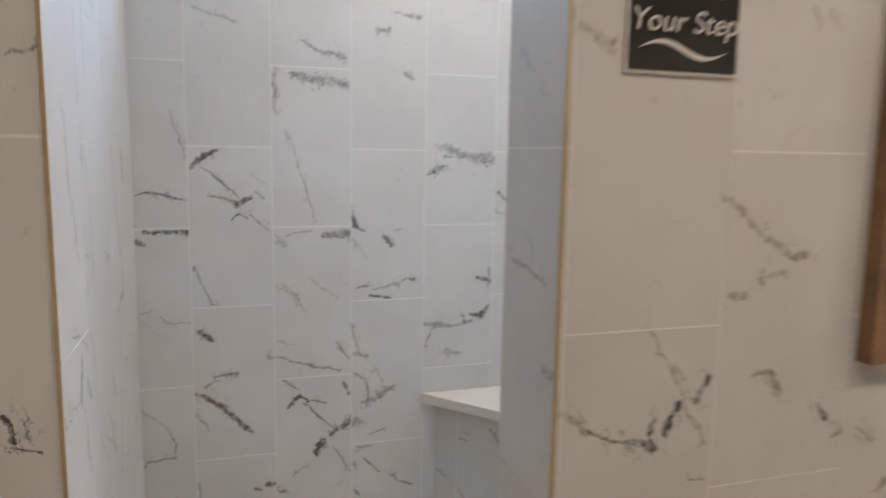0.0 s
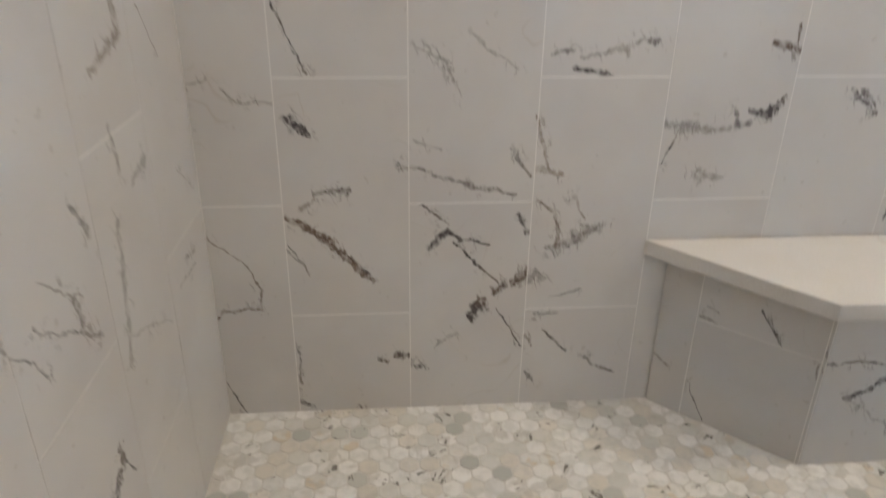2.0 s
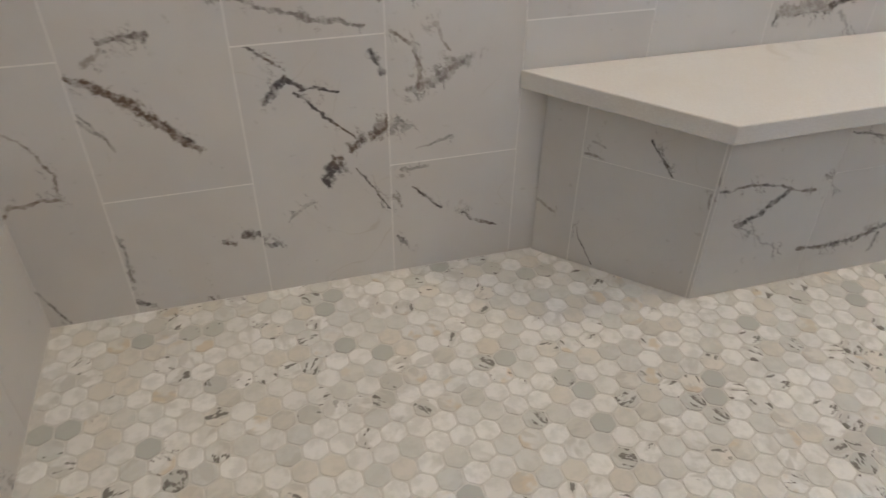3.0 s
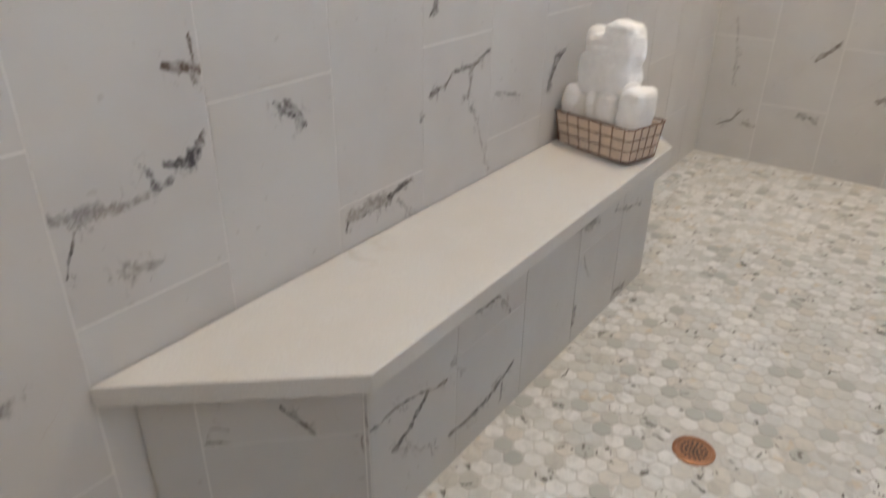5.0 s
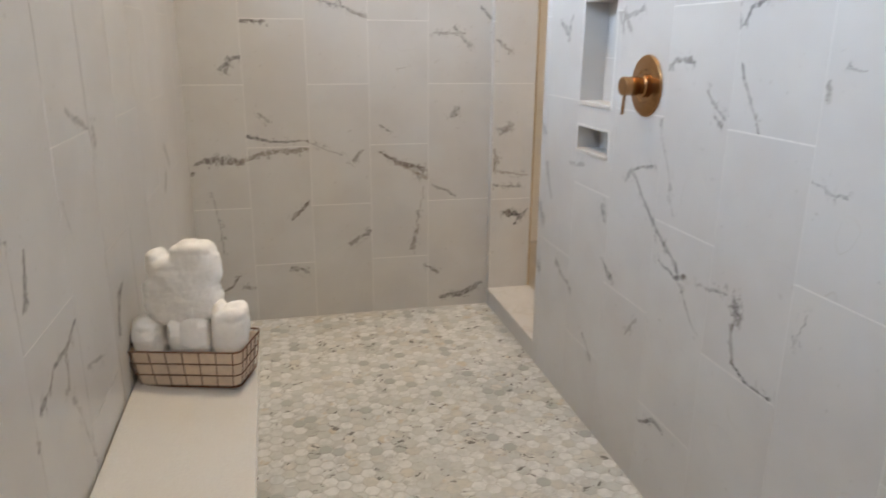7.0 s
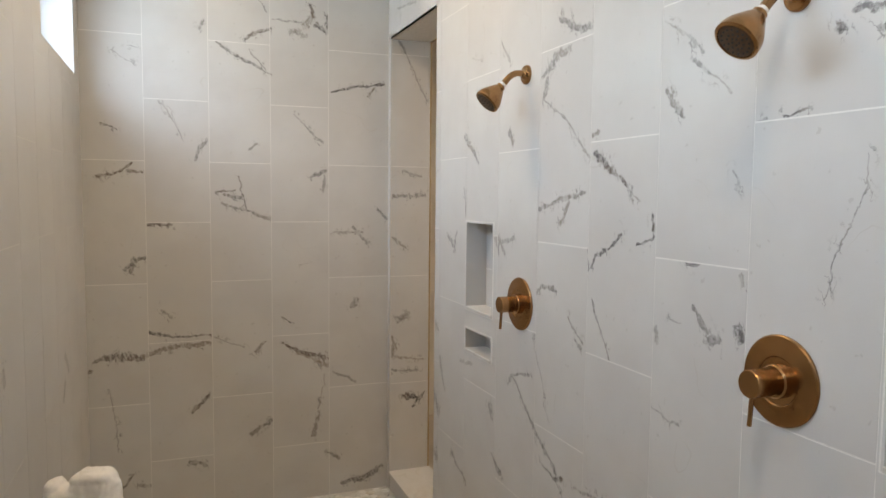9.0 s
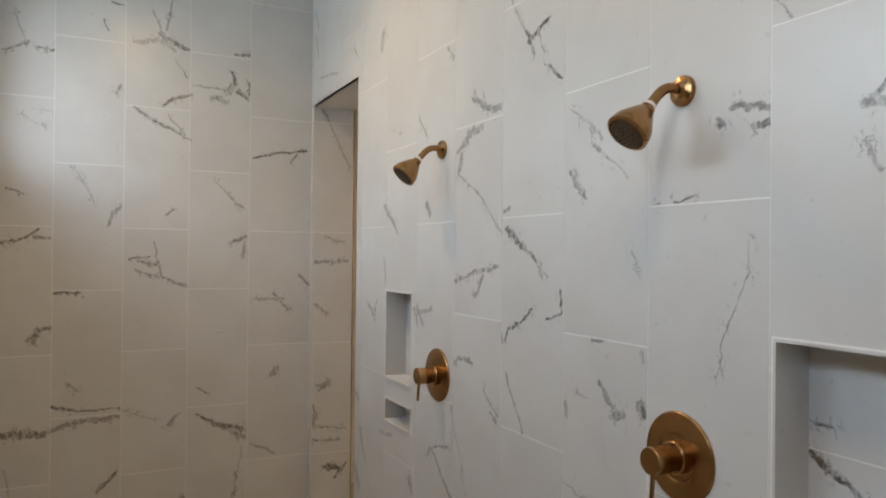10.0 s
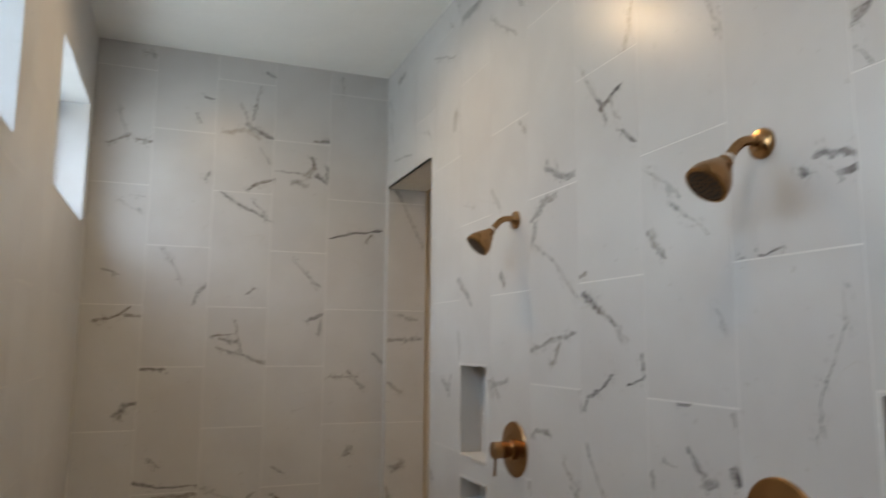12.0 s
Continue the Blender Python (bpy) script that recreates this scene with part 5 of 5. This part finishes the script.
# niches
NICHE_VEINS = {2: [(1.258, 1.376, 1.223, 1.351, 0.011, 0.013, 0.9, 0.0), (1.223, 1.351, 1.166, 1.317, 0.010, 0.004, 0.85, 0.0), (1.166, 1.317, 1.11, 1.285, 0.004, 0.002, 0.6, 0.0),
                   (1.245, 1.426, 1.215, 1.423, 0.005, 0.004, 0.6, 0.0), (1.215, 1.423, 1.204, 1.405, 0.003, 0.002, 0.5, 0.0)]}
for n, (a, b, c, d) in enumerate(NICHES):
    niche = tagged(new("niche_%d" % (n + 1)), kind="structure")
    y1, y0 = SOUTH, SOUTH - 0.088
    back = part("back", box_bm((a - b) / 2, (b - a) / 2, (c - d) / 2, (d - c) / 2, -0.004, 0.0), MARBLE, niche, m=frame_of("x", -1, y0, (c + d) / 2, (a + b) / 2))
    for k, q in enumerate(NICHE_VEINS.get(n, ())):
        mid = (a + b) / 2, (c + d) / 2
        back["vein_line_%d" % k] = [mid[0] - q[0], q[1] - mid[1], mid[0] - q[2], q[3] - mid[1]]
        back["vein_look_%d" % k] = [float(v) for v in q[4:]]
    for lo, hi, nm in ((a, a + 0.006, "side"), (b - 0.006, b, "side")):
        part(nm, box_bm(lo, hi, y0, y1 + 0.0015, c, d), MARBLE, niche)
    part("head", box_bm(a + 0.006, b - 0.006, y0, y1 + 0.0015, d - 0.006, d), MARBLE, niche)
    part("sill", box_bm(a + 0.006, b - 0.006, y0, y1 + 0.006, c, c + 0.012, 0.002), QUARTZ, niche, "white quartz niche sill")
    part("rim", cells_bm((a - 0.003, b + 0.003, c - 0.003, d + 0.003), [(a + 0.0005, b - 0.0005, c + 0.0005, d - 0.0005)], -0.004, 0.0016), GROUT, niche, "slim pale edge trim",
         m=pose(0, SOUTH, 0, 90, 0, 0) @ Matrix.Diagonal((1, 1, -1, 1)))
    joint = c + (d - c) * 0.45
    part("tile_joint", box_bm(a + 0.006, b - 0.006, y0, y0 + 0.001, joint, joint + 0.0025), GROUT, niche)

# windows
for i, (a, b) in enumerate(WINDOWS):
    win = tagged(new("window_%d" % (i + 1)), kind="structure")
    z0, z1 = WIN_Z
    d = 0.15
    part("reveal_side", box_bm(a, a + 0.008, NORTH - 0.001, d, z0, z1), MARBLE, win)
    part("reveal_side", box_bm(b - 0.008, b, NORTH - 0.001, d, z0, z1), MARBLE, win)
    part("reveal_head", box_bm(a + 0.008, b - 0.008, NORTH - 0.001, d, z1 - 0.008, z1), MARBLE, win)
    part("window_sill", box_bm(a + 0.008, b - 0.008, NORTH - 0.001, d, z0, z0 + 0.008), MARBLE, win)
    f = 0.045
    bm = cells_bm((a + 0.008, b - 0.008, z0 + 0.008, z1 - 0.008), [(a + 0.008 + f, b - 0.008 - f, z0 + 0.008 + f, z1 - 0.008 - f)], -0.05, 0.0)
    part("window_frame", bm, VINYL, win, "white vinyl window frame", m=Matrix.Translation((0, d, 0)) @ pose(0, 0, 0, 90, 0, 0))
    p = part("pane", box_bm(a + 0.045, b - 0.045, d + 0.024, d + 0.030, z0 + 0.045, z1 - 0.045), GLASS, win)
    p.visible_shadow = False


# ---- bench ----
BENCH_TOP = 0.498
bench = thing("bench", "marble-tiled shower bench with cream quartz top and angled ends", "bench", pose(1.95, -0.15, 0))


def prism_bm(pts, z0, z1, bevel=0.0):
    bm = bmesh.new()
    lo = [bm.verts.new((x, y, z0)) for x, y in pts]
    hi = [bm.verts.new((x, y, z1)) for x, y in pts]
    n = len(pts)
    bm.faces.new(lo)
    bm.faces.new(hi[::-1])
    for k in range(n):
        bm.faces.new([lo[k], hi[k], hi[(k + 1) % n], lo[(k + 1) % n]])
    bmesh.ops.recalc_face_normals(bm, faces=bm.faces[:])
    if bevel:
        bmesh.ops.bevel(bm, geom=[e for e in bm.edges], offset=bevel, segments=3, affect="EDGES", profile=0.5)
    return bm


inv = bench.matrix_world.inverted()
BODY = [(0.978, -0.004), (1.272, -0.295), (2.75, -0.295), (3.05, -0.004)]
inset = [(BODY[0][0] + 0.001, BODY[0][1]), (BODY[1][0] + 0.0004, BODY[1][1] + 0.0009), (BODY[2][0] - 0.0004, BODY[2][1] + 0.0009), (BODY[3][0] - 0.001, BODY[3][1])]
part("body", prism_bm(inset, 0.0, BENCH_TOP - 0.048), GROUT, bench, m=inv)
TOPS = [(0.909, -0.004), (1.228, -0.348), (2.744, -0.337), (3.088, -0.004)]
slab = prism_bm(TOPS, BENCH_TOP - 0.043, BENCH_TOP, 0.003)
for v_ in slab.verts:
    v_.co.z += (v_.co.y + 0.17) * 0.03
part("top", slab, QUARTZ, bench, "cream quartz bench top", m=inv)


# ---- brass fittings ----
def valve(x, z):
    v = thing("shower_valve", "round brushed brass shower valve with lever on marble wall", "shower valve", pose(x, SOUTH, z, -90, 0, 0), group="shower valves")
    part("escutcheon", lathe_bm([(0.092, 0.0), (0.092, 0.004), (0.089, 0.007), (0.064, 0.009), (0.056, 0.011), (0.050, 0.011), (0.047, 0.008), (0.036, 0.008)], 48), BRASS, v, smooth=True)
    part("collar", lathe_bm([(0.034, 0.006), (0.034, 0.020), (0.031, 0.023), (0.024, 0.023), (0.024, 0.034)], 40), BRASS, v, smooth=True)
    part("handle", lathe_bm([(0.027, 0.034), (0.028, 0.036), (0.028, 0.080), (0.0265, 0.082), (0.010, 0.082)], 40), BRASS, v, smooth=True)
    part("lever", tube_bm([(0, 0.020, 0.072), (0, 0.084, 0.076)], 0.0048, 14), BRASS, v, smooth=True)
    return v


valve(1.484, 1.314)
valve(2.61, 1.301)


def smooth_path(pts, n=8):
    out = []
    for i in range(len(pts) - 1):
        p0, p1, p2, p3 = (Vector(pts[max(0, min(len(pts) - 1, j))]) for j in (i - 1, i, i + 1, i + 2))
        for k in range(n):
            t = k / n
            out.append(0.5 * (2 * p1 + (p2 - p0) * t + (2 * p0 - 5 * p1 + 4 * p2 - p3) * t * t + (3 * p1 - p0 - 3 * p2 + p3) * t ** 3))
    return out + [Vector(pts[-1])]


def shower_head(x, z):
    s = thing("shower_fixture", "brushed brass cone shower fixture with bent arm on marble wall", "shower head", pose(x, SOUTH, z), group="shower heads")
    part("flange", lathe_bm([(0.032, 0.0), (0.032, 0.006), (0.029, 0.010), (0.017, 0.013), (0.012, 0.020), (0.010, 0.020)], 40), BRASS, s, smooth=True, m=pose(0, 0, 0, -90, 0, 0))
    part("arm", tube_bm(smooth_path([(0, 0.002, 0), (0, 0.035, 0.003), (0, 0.062, -0.008), (0, 0.092, -0.040)]), 0.0105, 18), BRASS, s, smooth=True)
    tilt = pose(0, 0.088, -0.036, 180 + 44, 0, 0) @ Matrix.Scale(0.93, 4)
    part("thread_tape", lathe_bm([(0.0118, 0.000), (0.0118, 0.010)], 20), TAPE, s, "strip of white thread tape", smooth=True, m=tilt)
    head = part("head", lathe_bm([(0.015, 0.010), (0.0165, 0.012), (0.0165, 0.020), (0.021, 0.025), (0.025, 0.032), (0.036, 0.053), (0.0435, 0.068), (0.0465, 0.079), (0.0475, 0.094), (0.043, 0.097), (0.040, 0.097), (0.039, 0.094)], 48), BRASS, s, smooth=True, m=tilt)
    face = part("spray_face", lathe_bm([(0.0385, 0.090), (0.0385, 0.0955), (0.036, 0.0965)], 40), DARK, head, "dark bronze spray face", smooth=True)
    for ring, count in ((0.008, 5), (0.018, 10), (0.030, 16)):
        for k in range(count):
            a = 2 * math.pi * k / count
            nz = new("nozzle", NOZZLE)
            nz.parent = head
            nz.matrix_local = pose(ring * math.cos(a), ring * math.sin(a), 0.0962)
    return s


NOZZLE = mesh_of("nozzle", lathe_bm([(0.0025, 0.0), (0.0025, 0.0016), (0.0015, 0.0024)], 8), RUBBER)
shower_head(1.482, 2.061)
shower_head(2.59, 2.081)

# ---- drain ----
drain = thing("floor_drain", "round copper floor drain with small holes, set in the mosaic floor", "drain", pose(1.955, -0.758, 0))
part("rim", lathe_bm([(0.040, -0.006), (0.0525, -0.006), (0.0525, 0.0025), (0.050, 0.004), (0.043, 0.004), (0.042, 0.002)], 40), COPPER, drain, smooth=True)
part("strainer", lathe_bm([(0.0415, -0.004), (0.0415, 0.0015)], 40), COPPER, drain, smooth=True)
HOLE = mesh_of("drain_hole", lathe_bm([(0.0042, 0.0), (0.0042, 0.0006)], 10), RUBBER)
for ring, count in ((0.0, 1), (0.0095, 6), (0.0195, 11), (0.030, 16)):
    for k in range(count):
        a = 2 * math.pi * k / count
        h = new("drain_hole", HOLE)
        h.parent = drain
        h.matrix_local = pose(ring * math.cos(a), ring * math.sin(a), 0.0015)

# ---- ceiling lamps ----
for x in (0.9, 2.97):
    c = thing("downlight", "white recessed round ceiling downlight", "ceiling light", pose(x, -0.69, CEIL), group="downlights")
    part("ring", lathe_bm([(0.085, 0.0), (0.085, -0.004), (0.060, -0.006), (0.058, 0.0)], 36), VINYL, c, smooth=True)


# ---- basket and towels ----
basket = thing("wire_basket", "copper wire basket with a beige cloth liner on the bench", "basket", pose(2.574, -0.172, BENCH_TOP + 0.001, 0, 1.6, 72.5))
# local x runs along the long side, local y across it
BL, BW, BH = 0.150, 0.075, 0.112


def ring_at(f, z, grow=0.0):
    a, b, r = BL + 0.016 * f + grow, BW + 0.012 * f + grow, 0.022
    pts = []
    for cx, cy, s in ((a - r, b - r, 0), (-a + r, b - r, 90), (-a + r, -b + r, 180), (a - r, -b + r, 270)):
        for k in range(5):
            t = radians(s + 22.5 * k)
            pts.append((cx + r * math.cos(t), cy + r * math.sin(t), z))
    return pts


for f, z, r in ((0.0, 0.004, 0.0024), (0.33, 0.040, 0.0017), (0.66, 0.075, 0.0017), (1.0, BH, 0.0026)):
    part("wire_ring", tube_bm(ring_at(f, z), r, 8, closed=True), WIRE, basket)
for k in range(-3, 4):
    x = k * 0.0435
    part("wire_rib", tube_bm([(x * 1.1, BW + 0.012, BH), (x, BW, 0.003), (x, -BW, 0.003), (x * 1.1, -BW - 0.012, BH)], 0.0017, 6), WIRE, basket)
for k in range(-2, 3):
    y = k * 0.030
    part("wire_rib", tube_bm([(BL + 0.016, y * 1.1, BH), (BL, y, 0.003), (-BL, y, 0.003), (-BL - 0.016, y * 1.1, BH)], 0.0017, 6), WIRE, basket)


def liner_bm():
    bm = bmesh.new()
    rings = [[bm.verts.new(p) for p in ring_at(f, z, g)] for f, z, g in ((0.0, 0.006, -0.004), (0.5, 0.055, -0.003), (0.95, BH - 0.006, -0.004), (0.95, BH - 0.006, -0.007), (0.0, 0.010, -0.008))]
    n = len(rings[0])
    bm.faces.new(rings[0][::-1])
    for a, b in zip(rings, rings[1:]):
        for k in range(n):
            bm.faces.new([a[k], a[(k + 1) % n], b[(k + 1) % n], b[k]])
    bm.faces.new(rings[-1])
    return bm


part("liner", liner_bm(), LINER, basket, "beige cloth basket liner", smooth=True)


def lobe(bm, centre, size, e, seed, n=40):
    """A soft rounded block: a superellipsoid with gentle dents."""
    power = lambda v, k: math.copysign(abs(v) ** k, v)
    rings = []
    for i in range(1, n):
        t = math.pi * i / n - math.pi / 2
        ring = []
        for k in range(n):
            a = 2 * math.pi * k / n
            c = power(math.cos(t), e[0])
            x, y, z = c * power(math.cos(a), e[1]), c * power(math.sin(a), e[1]), power(math.sin(t), e[0])
            d = 1 + 0.07 * noise.noise(Vector((x * 1.6, y * 1.6, z * 1.3 + seed)))
            d -= 0.075 * math.exp(-((z - 0.42 - 0.12 * math.sin(a + seed)) / 0.09) ** 2) + 0.05 * math.exp(-((z + 0.30 - 0.1 * math.cos(a + seed)) / 0.07) ** 2)
            ring.append(bm.verts.new((centre[0] + x * size[0] * d, centre[1] + y * size[1] * d, centre[2] + z * size[2] * d)))
        rings.append(ring)
    for a, b in zip(rings, rings[1:]):
        for k in range(n):
            bm.faces.new([a[k], a[(k + 1) % n], b[(k + 1) % n], b[k]])
    bm.faces.new(rings[0][::-1])
    bm.faces.new(rings[-1])


def towel(label, m, lobes, seed):
    bm = bmesh.new()
    for i, (c, size, e) in enumerate(lobes):
        lobe(bm, c, size, e, seed + i)
    ob = new("rolled_towel", mesh_of("rolled_towel", bm, TOWEL, False))
    ob.data.shade_smooth()
    ob.matrix_world = m
    re = ob.modifiers.new("merge", "REMESH")
    re.mode, re.voxel_size, re.use_smooth_shade = "VOXEL", 0.0036, True
    sm = ob.modifiers.new("soften", "SMOOTH")
    sm.factor, sm.iterations = 0.5, 3
    tex = bpy.data.textures.new("terry_folds", "CLOUDS")
    tex.noise_scale = 0.045
    dp = ob.modifiers.new("folds", "DISPLACE")
    dp.texture, dp.strength, dp.mid_level, dp.texture_coords = tex, 0.010, 0.5, "GLOBAL"
    pile = bpy.data.textures.new("terry_pile", "CLOUDS")
    pile.noise_scale = 0.011
    dp2 = ob.modifiers.new("pile", "DISPLACE")
    dp2.texture, dp2.strength, dp2.mid_level, dp2.texture_coords = pile, 0.0035, 0.5, "GLOBAL"
    return tagged(ob, label=label, category="towel", group="rolled towels")


BASKET = basket.matrix_world
R3 = (0.70, 0.85)
towel("small white terry towel rolled up in the wire basket", BASKET @ pose(0.114, 0.006, 0.100, 3, 0, 10),
      [((0, 0, -0.01), (0.050, 0.060, 0.086), (0.60, 0.9)), ((0.008, 0.020, 0.040), (0.042, 0.048, 0.052), R3)], 1.0)
towel("white terry towel rolled up in the middle of the wire basket", BASKET @ pose(-0.008, 0.006, 0.100, 3, 0, 0),
      [((0.0, 0, -0.012), (0.064, 0.056, 0.088), (0.42, 0.72)), ((0.040, 0.020, 0.044), (0.022, 0.044, 0.046), R3), ((-0.020, 0.022, 0.042), (0.042, 0.046, 0.050), (0.5, 0.7))], 2.0)
towel("tall white terry towel rolled up at the basket's open end", BASKET @ pose(-0.111, 0.010, 0.128, 3, -5, 0),
      [((0.0, 0, -0.01), (0.041, 0.058, 0.094), (0.40, 0.65)), ((0.030, 0.0, 0.044), (0.018, 0.040, 0.060), R3), ((-0.014, 0.004, 0.026), (0.036, 0.052, 0.070), (0.42, 0.65))], 3.0)
towel("large white terry towel folded and rolled, standing on the other towels", BASKET @ pose(0.006, -0.010, 0.247, 4, 4, 0),
      [((0.012, 0, -0.010), (0.108, 0.054, 0.064), (0.26, 0.55)), ((0.000, 0, 0.046), (0.094, 0.054, 0.066), (0.42, 0.65)), ((-0.036, 0.002, 0.092), (0.060, 0.050, 0.054), (0.42, 0.7)),
       ((0.072, 0.0, 0.084), (0.024, 0.044, 0.050), (0.7, 0.85)), ((-0.030, 0.002, 0.128), (0.034, 0.034, 0.026), R3), ((-0.078, 0.0, 0.070), (0.026, 0.040, 0.050), R3)], 5.0)


# ---- sign and wood frame outside ----
sign = thing("wall_sign", "glossy black wall sign with silver border and silver script lettering", "sign", pose(0.836, OUTER, 1.760, 90, 0, 0))
part("plaque", box_bm(-0.104, 0.104, -0.110, 0.110, 0.0, 0.005, 0.001), BLACK, sign)
part("border", cells_bm((-0.107, 0.107, -0.113, 0.113), [(-0.1035, 0.1035, -0.1095, 0.1095)], 0.0, 0.0065), SILVER, sign, "thin silver border")


def writing(text, x, y, size, parent):
    cu = bpy.data.curves.new("lettering", "FONT")
    cu.body, cu.size, cu.extrude, cu.align_x, cu.shear = text, size, 0.001, "CENTER", 0.18
    tmp = bpy.data.objects.new("tmp", cu)
    scene.collection.objects.link(tmp)
    me = bpy.data.meshes.new_from_object(tmp.evaluated_get(bpy.context.evaluated_depsgraph_get()))
    bpy.data.objects.remove(tmp)
    me.materials.clear()
    me.materials.append(SILVER)
    ob = new("lettering", me)
    ob.parent = parent
    ob.matrix_local = pose(x, y, 0.0062)
    tagged(ob, label="silver script lettering")


writing("Watch", 0.0, 0.012, 0.058, sign)
writing("Your Step", 0.0, -0.046, 0.050, sign)
bm = bmesh.new()
top_, bot_ = [], []
for k in range(25):
    u = k / 24
    y = -0.074 + 0.012 * math.sin(u * 2 * math.pi)
    w = 0.0045 * math.sin(math.pi * u) + 0.0003
    top_.append(bm.verts.new((-0.085 + 0.17 * u, y + w, 0.0058)))
    bot_.append(bm.verts.new((-0.085 + 0.17 * u, y - w, 0.0058)))
for k in range(24):
    bm.faces.new([bot_[k], bot_[k + 1], top_[k + 1], top_[k]])
part("swoosh", bm, SILVER, sign, "silver wave stroke")

frame_ = thing("wooden_wall_frame", "dark brown wooden framed panel hung on the tan tiled wall", "picture frame", pose(1.621, OUTER, 1.581, 90, 0, 0))
part("frame", cells_bm((-0.35, 0.35, -0.45, 0.45), [(-0.29, 0.29, -0.39, 0.39)], 0.0, 0.035), WOOD, frame_)
part("panel", box_bm(-0.29, 0.29, -0.39, 0.39, 0.004, 0.014), plain("pale_wood", (0.42, 0.27, 0.15), 0.5, 10, 0.15), frame_, "paler wooden panel")

# ---- tiles ----
tile_wall(wall_n, "n", "x", 1, NORTH, lines_between(WEST, EAST, 0, PITCH), (0.0, CEIL), False, win_holes)
tile_wall(wall_e, "e", "y", -1, EAST, [SOUTH, -1.195, -0.89, -0.585, -0.28, 0.0], (0.0, CEIL), False)
tile_wall(wall_w, "w", "y", 1, WEST, [SOUTH, -1.465, -1.175, -0.88, -0.59, -0.30, 0.0], (0.0, CEIL), True)
s_lines = lines_between(WEST, EAST, 2.80, PITCH)
first = round((2.80 - s_lines[1]) / PITCH) % 2 == 0
tile_wall(wall_s, "s", "x", -1, SOUTH, s_lines, (0.0, CEIL), not first, door_holes + NICHES)
o_lines = lines_between(WEST - 1.1, EAST + 1.1, 0.645, PITCH)
first = round((0.645 - o_lines[1]) / PITCH) % 2 == 0
tile_wall(wall_o, "o", "x", 1, OUTER, o_lines, (0.0, CEIL), first, door_holes)

# bench tiles
for i, (p, q) in enumerate(zip(BODY, BODY[1:])):
    d = Vector((q[0] - p[0], q[1] - p[1]))
    ln = d.length
    u = Vector((d.x, d.y, 0)) / ln
    n = u.cross(Vector((0, 0, 1)))
    start = (0.10, 0.30, 0.14)[i]
    ls = lines_between(0, ln, start, PITCH if i != 1 else 0.305)
    for j, (a, b) in enumerate(zip(ls, ls[1:])):
        zs = [0.0, BENCH_TOP - 0.046] if j % 2 == 0 else [0.0, PITCH, BENCH_TOP - 0.046]
        for z0, z1 in zip(zs, zs[1:]):
            m = Matrix((u, Vector((0, 0, 1)), n)).transposed().to_4x4()
            m.translation = Vector((p[0], p[1], (z0 + z1) / 2)) + u * (a + b) / 2
            tile(bench, "b%d" % i, m, (a + 0.0012, b - 0.0012, z0 + 0.001, z1 - 0.001), (), 1, None)

# ---- mosaic floor ----
HEX, GAP = 0.0508, 0.0034
R = (HEX - GAP) / math.sqrt(3)


def hex_verts(cx, cy, r, z):
    """A hexagon with its corners cut back a little, twelve points in all."""
    turns = [math.pi / 6 + k * math.pi / 3 + side * 0.13 for k in range(6) for side in (-1, 1)]
    flat = r * math.cos(math.pi / 6)
    return [(cx + flat / math.cos(math.pi / 6 - 0.13) * math.cos(a), cy + flat / math.cos(math.pi / 6 - 0.13) * math.sin(a), z) for a in turns]


def hex_geometry(cx, cy, z, base):
    v = hex_verts(cx, cy, R, z - 0.005) + hex_verts(cx, cy, R, z - 0.001) + hex_verts(cx, cy, R - 0.0012, z)
    f = [tuple(base + 24 + k for k in range(12))]
    for lv in (0, 12):
        f += [(base + lv + k, base + lv + (k + 1) % 12, base + lv + 12 + (k + 1) % 12, base + lv + 12 + k) for k in range(12)]
    return v, f


def on_bench(x, y):
    return y > -0.278 and 0.978 - y * 1.01 - 0.005 < x < 3.05 + y * 1.03 + 0.005


near, far = [], []
row_h = HEX * math.sqrt(3) / 2
for j in range(int(1.53 / row_h) + 2):
    for i in range(int(4.42 / HEX) + 2):
        x, y = WEST + i * HEX + (HEX / 2 if j % 2 else 0), -j * row_h - 0.01
        if y < SOUTH + 0.004 or x > EAST - 0.004 or x < WEST + 0.004 or on_bench(x, y) or math.hypot(x - 1.955, y + 0.758) < 0.066:
            continue
        dz = 0.0006 * noise.noise(Vector((x * 40, y * 40, 0)))
        (near if (0.62 < x < 1.9 and -0.82 < y < -0.22) else far).append((x, y, dz))
near, spill = near[:300], near[300:]
far += spill
v, f = hex_geometry(0, 0, 0, 0)
me = bpy.data.meshes.new("mosaic_tile")
me.from_pydata(v, [], f)
me.materials.append(hex_material("hex_marble", False))
for x, y, dz in near:
    ob = new("mosaic_tile", me)
    ob.parent = floor_ob
    ob.location = (x, y, dz)
V, F = [], []
for x, y, dz in far:
    v, f = hex_geometry(x, y, dz, len(V))
    V += v
    F += f
me = bpy.data.meshes.new("mosaic")
me.from_pydata(V, [], F)
me.materials.append(hex_material("hex_marble_joined", True))
tagged(new("mosaic", me), kind="stuff", label="pale marble hexagon mosaic floor tiles with light grout", category="floor")
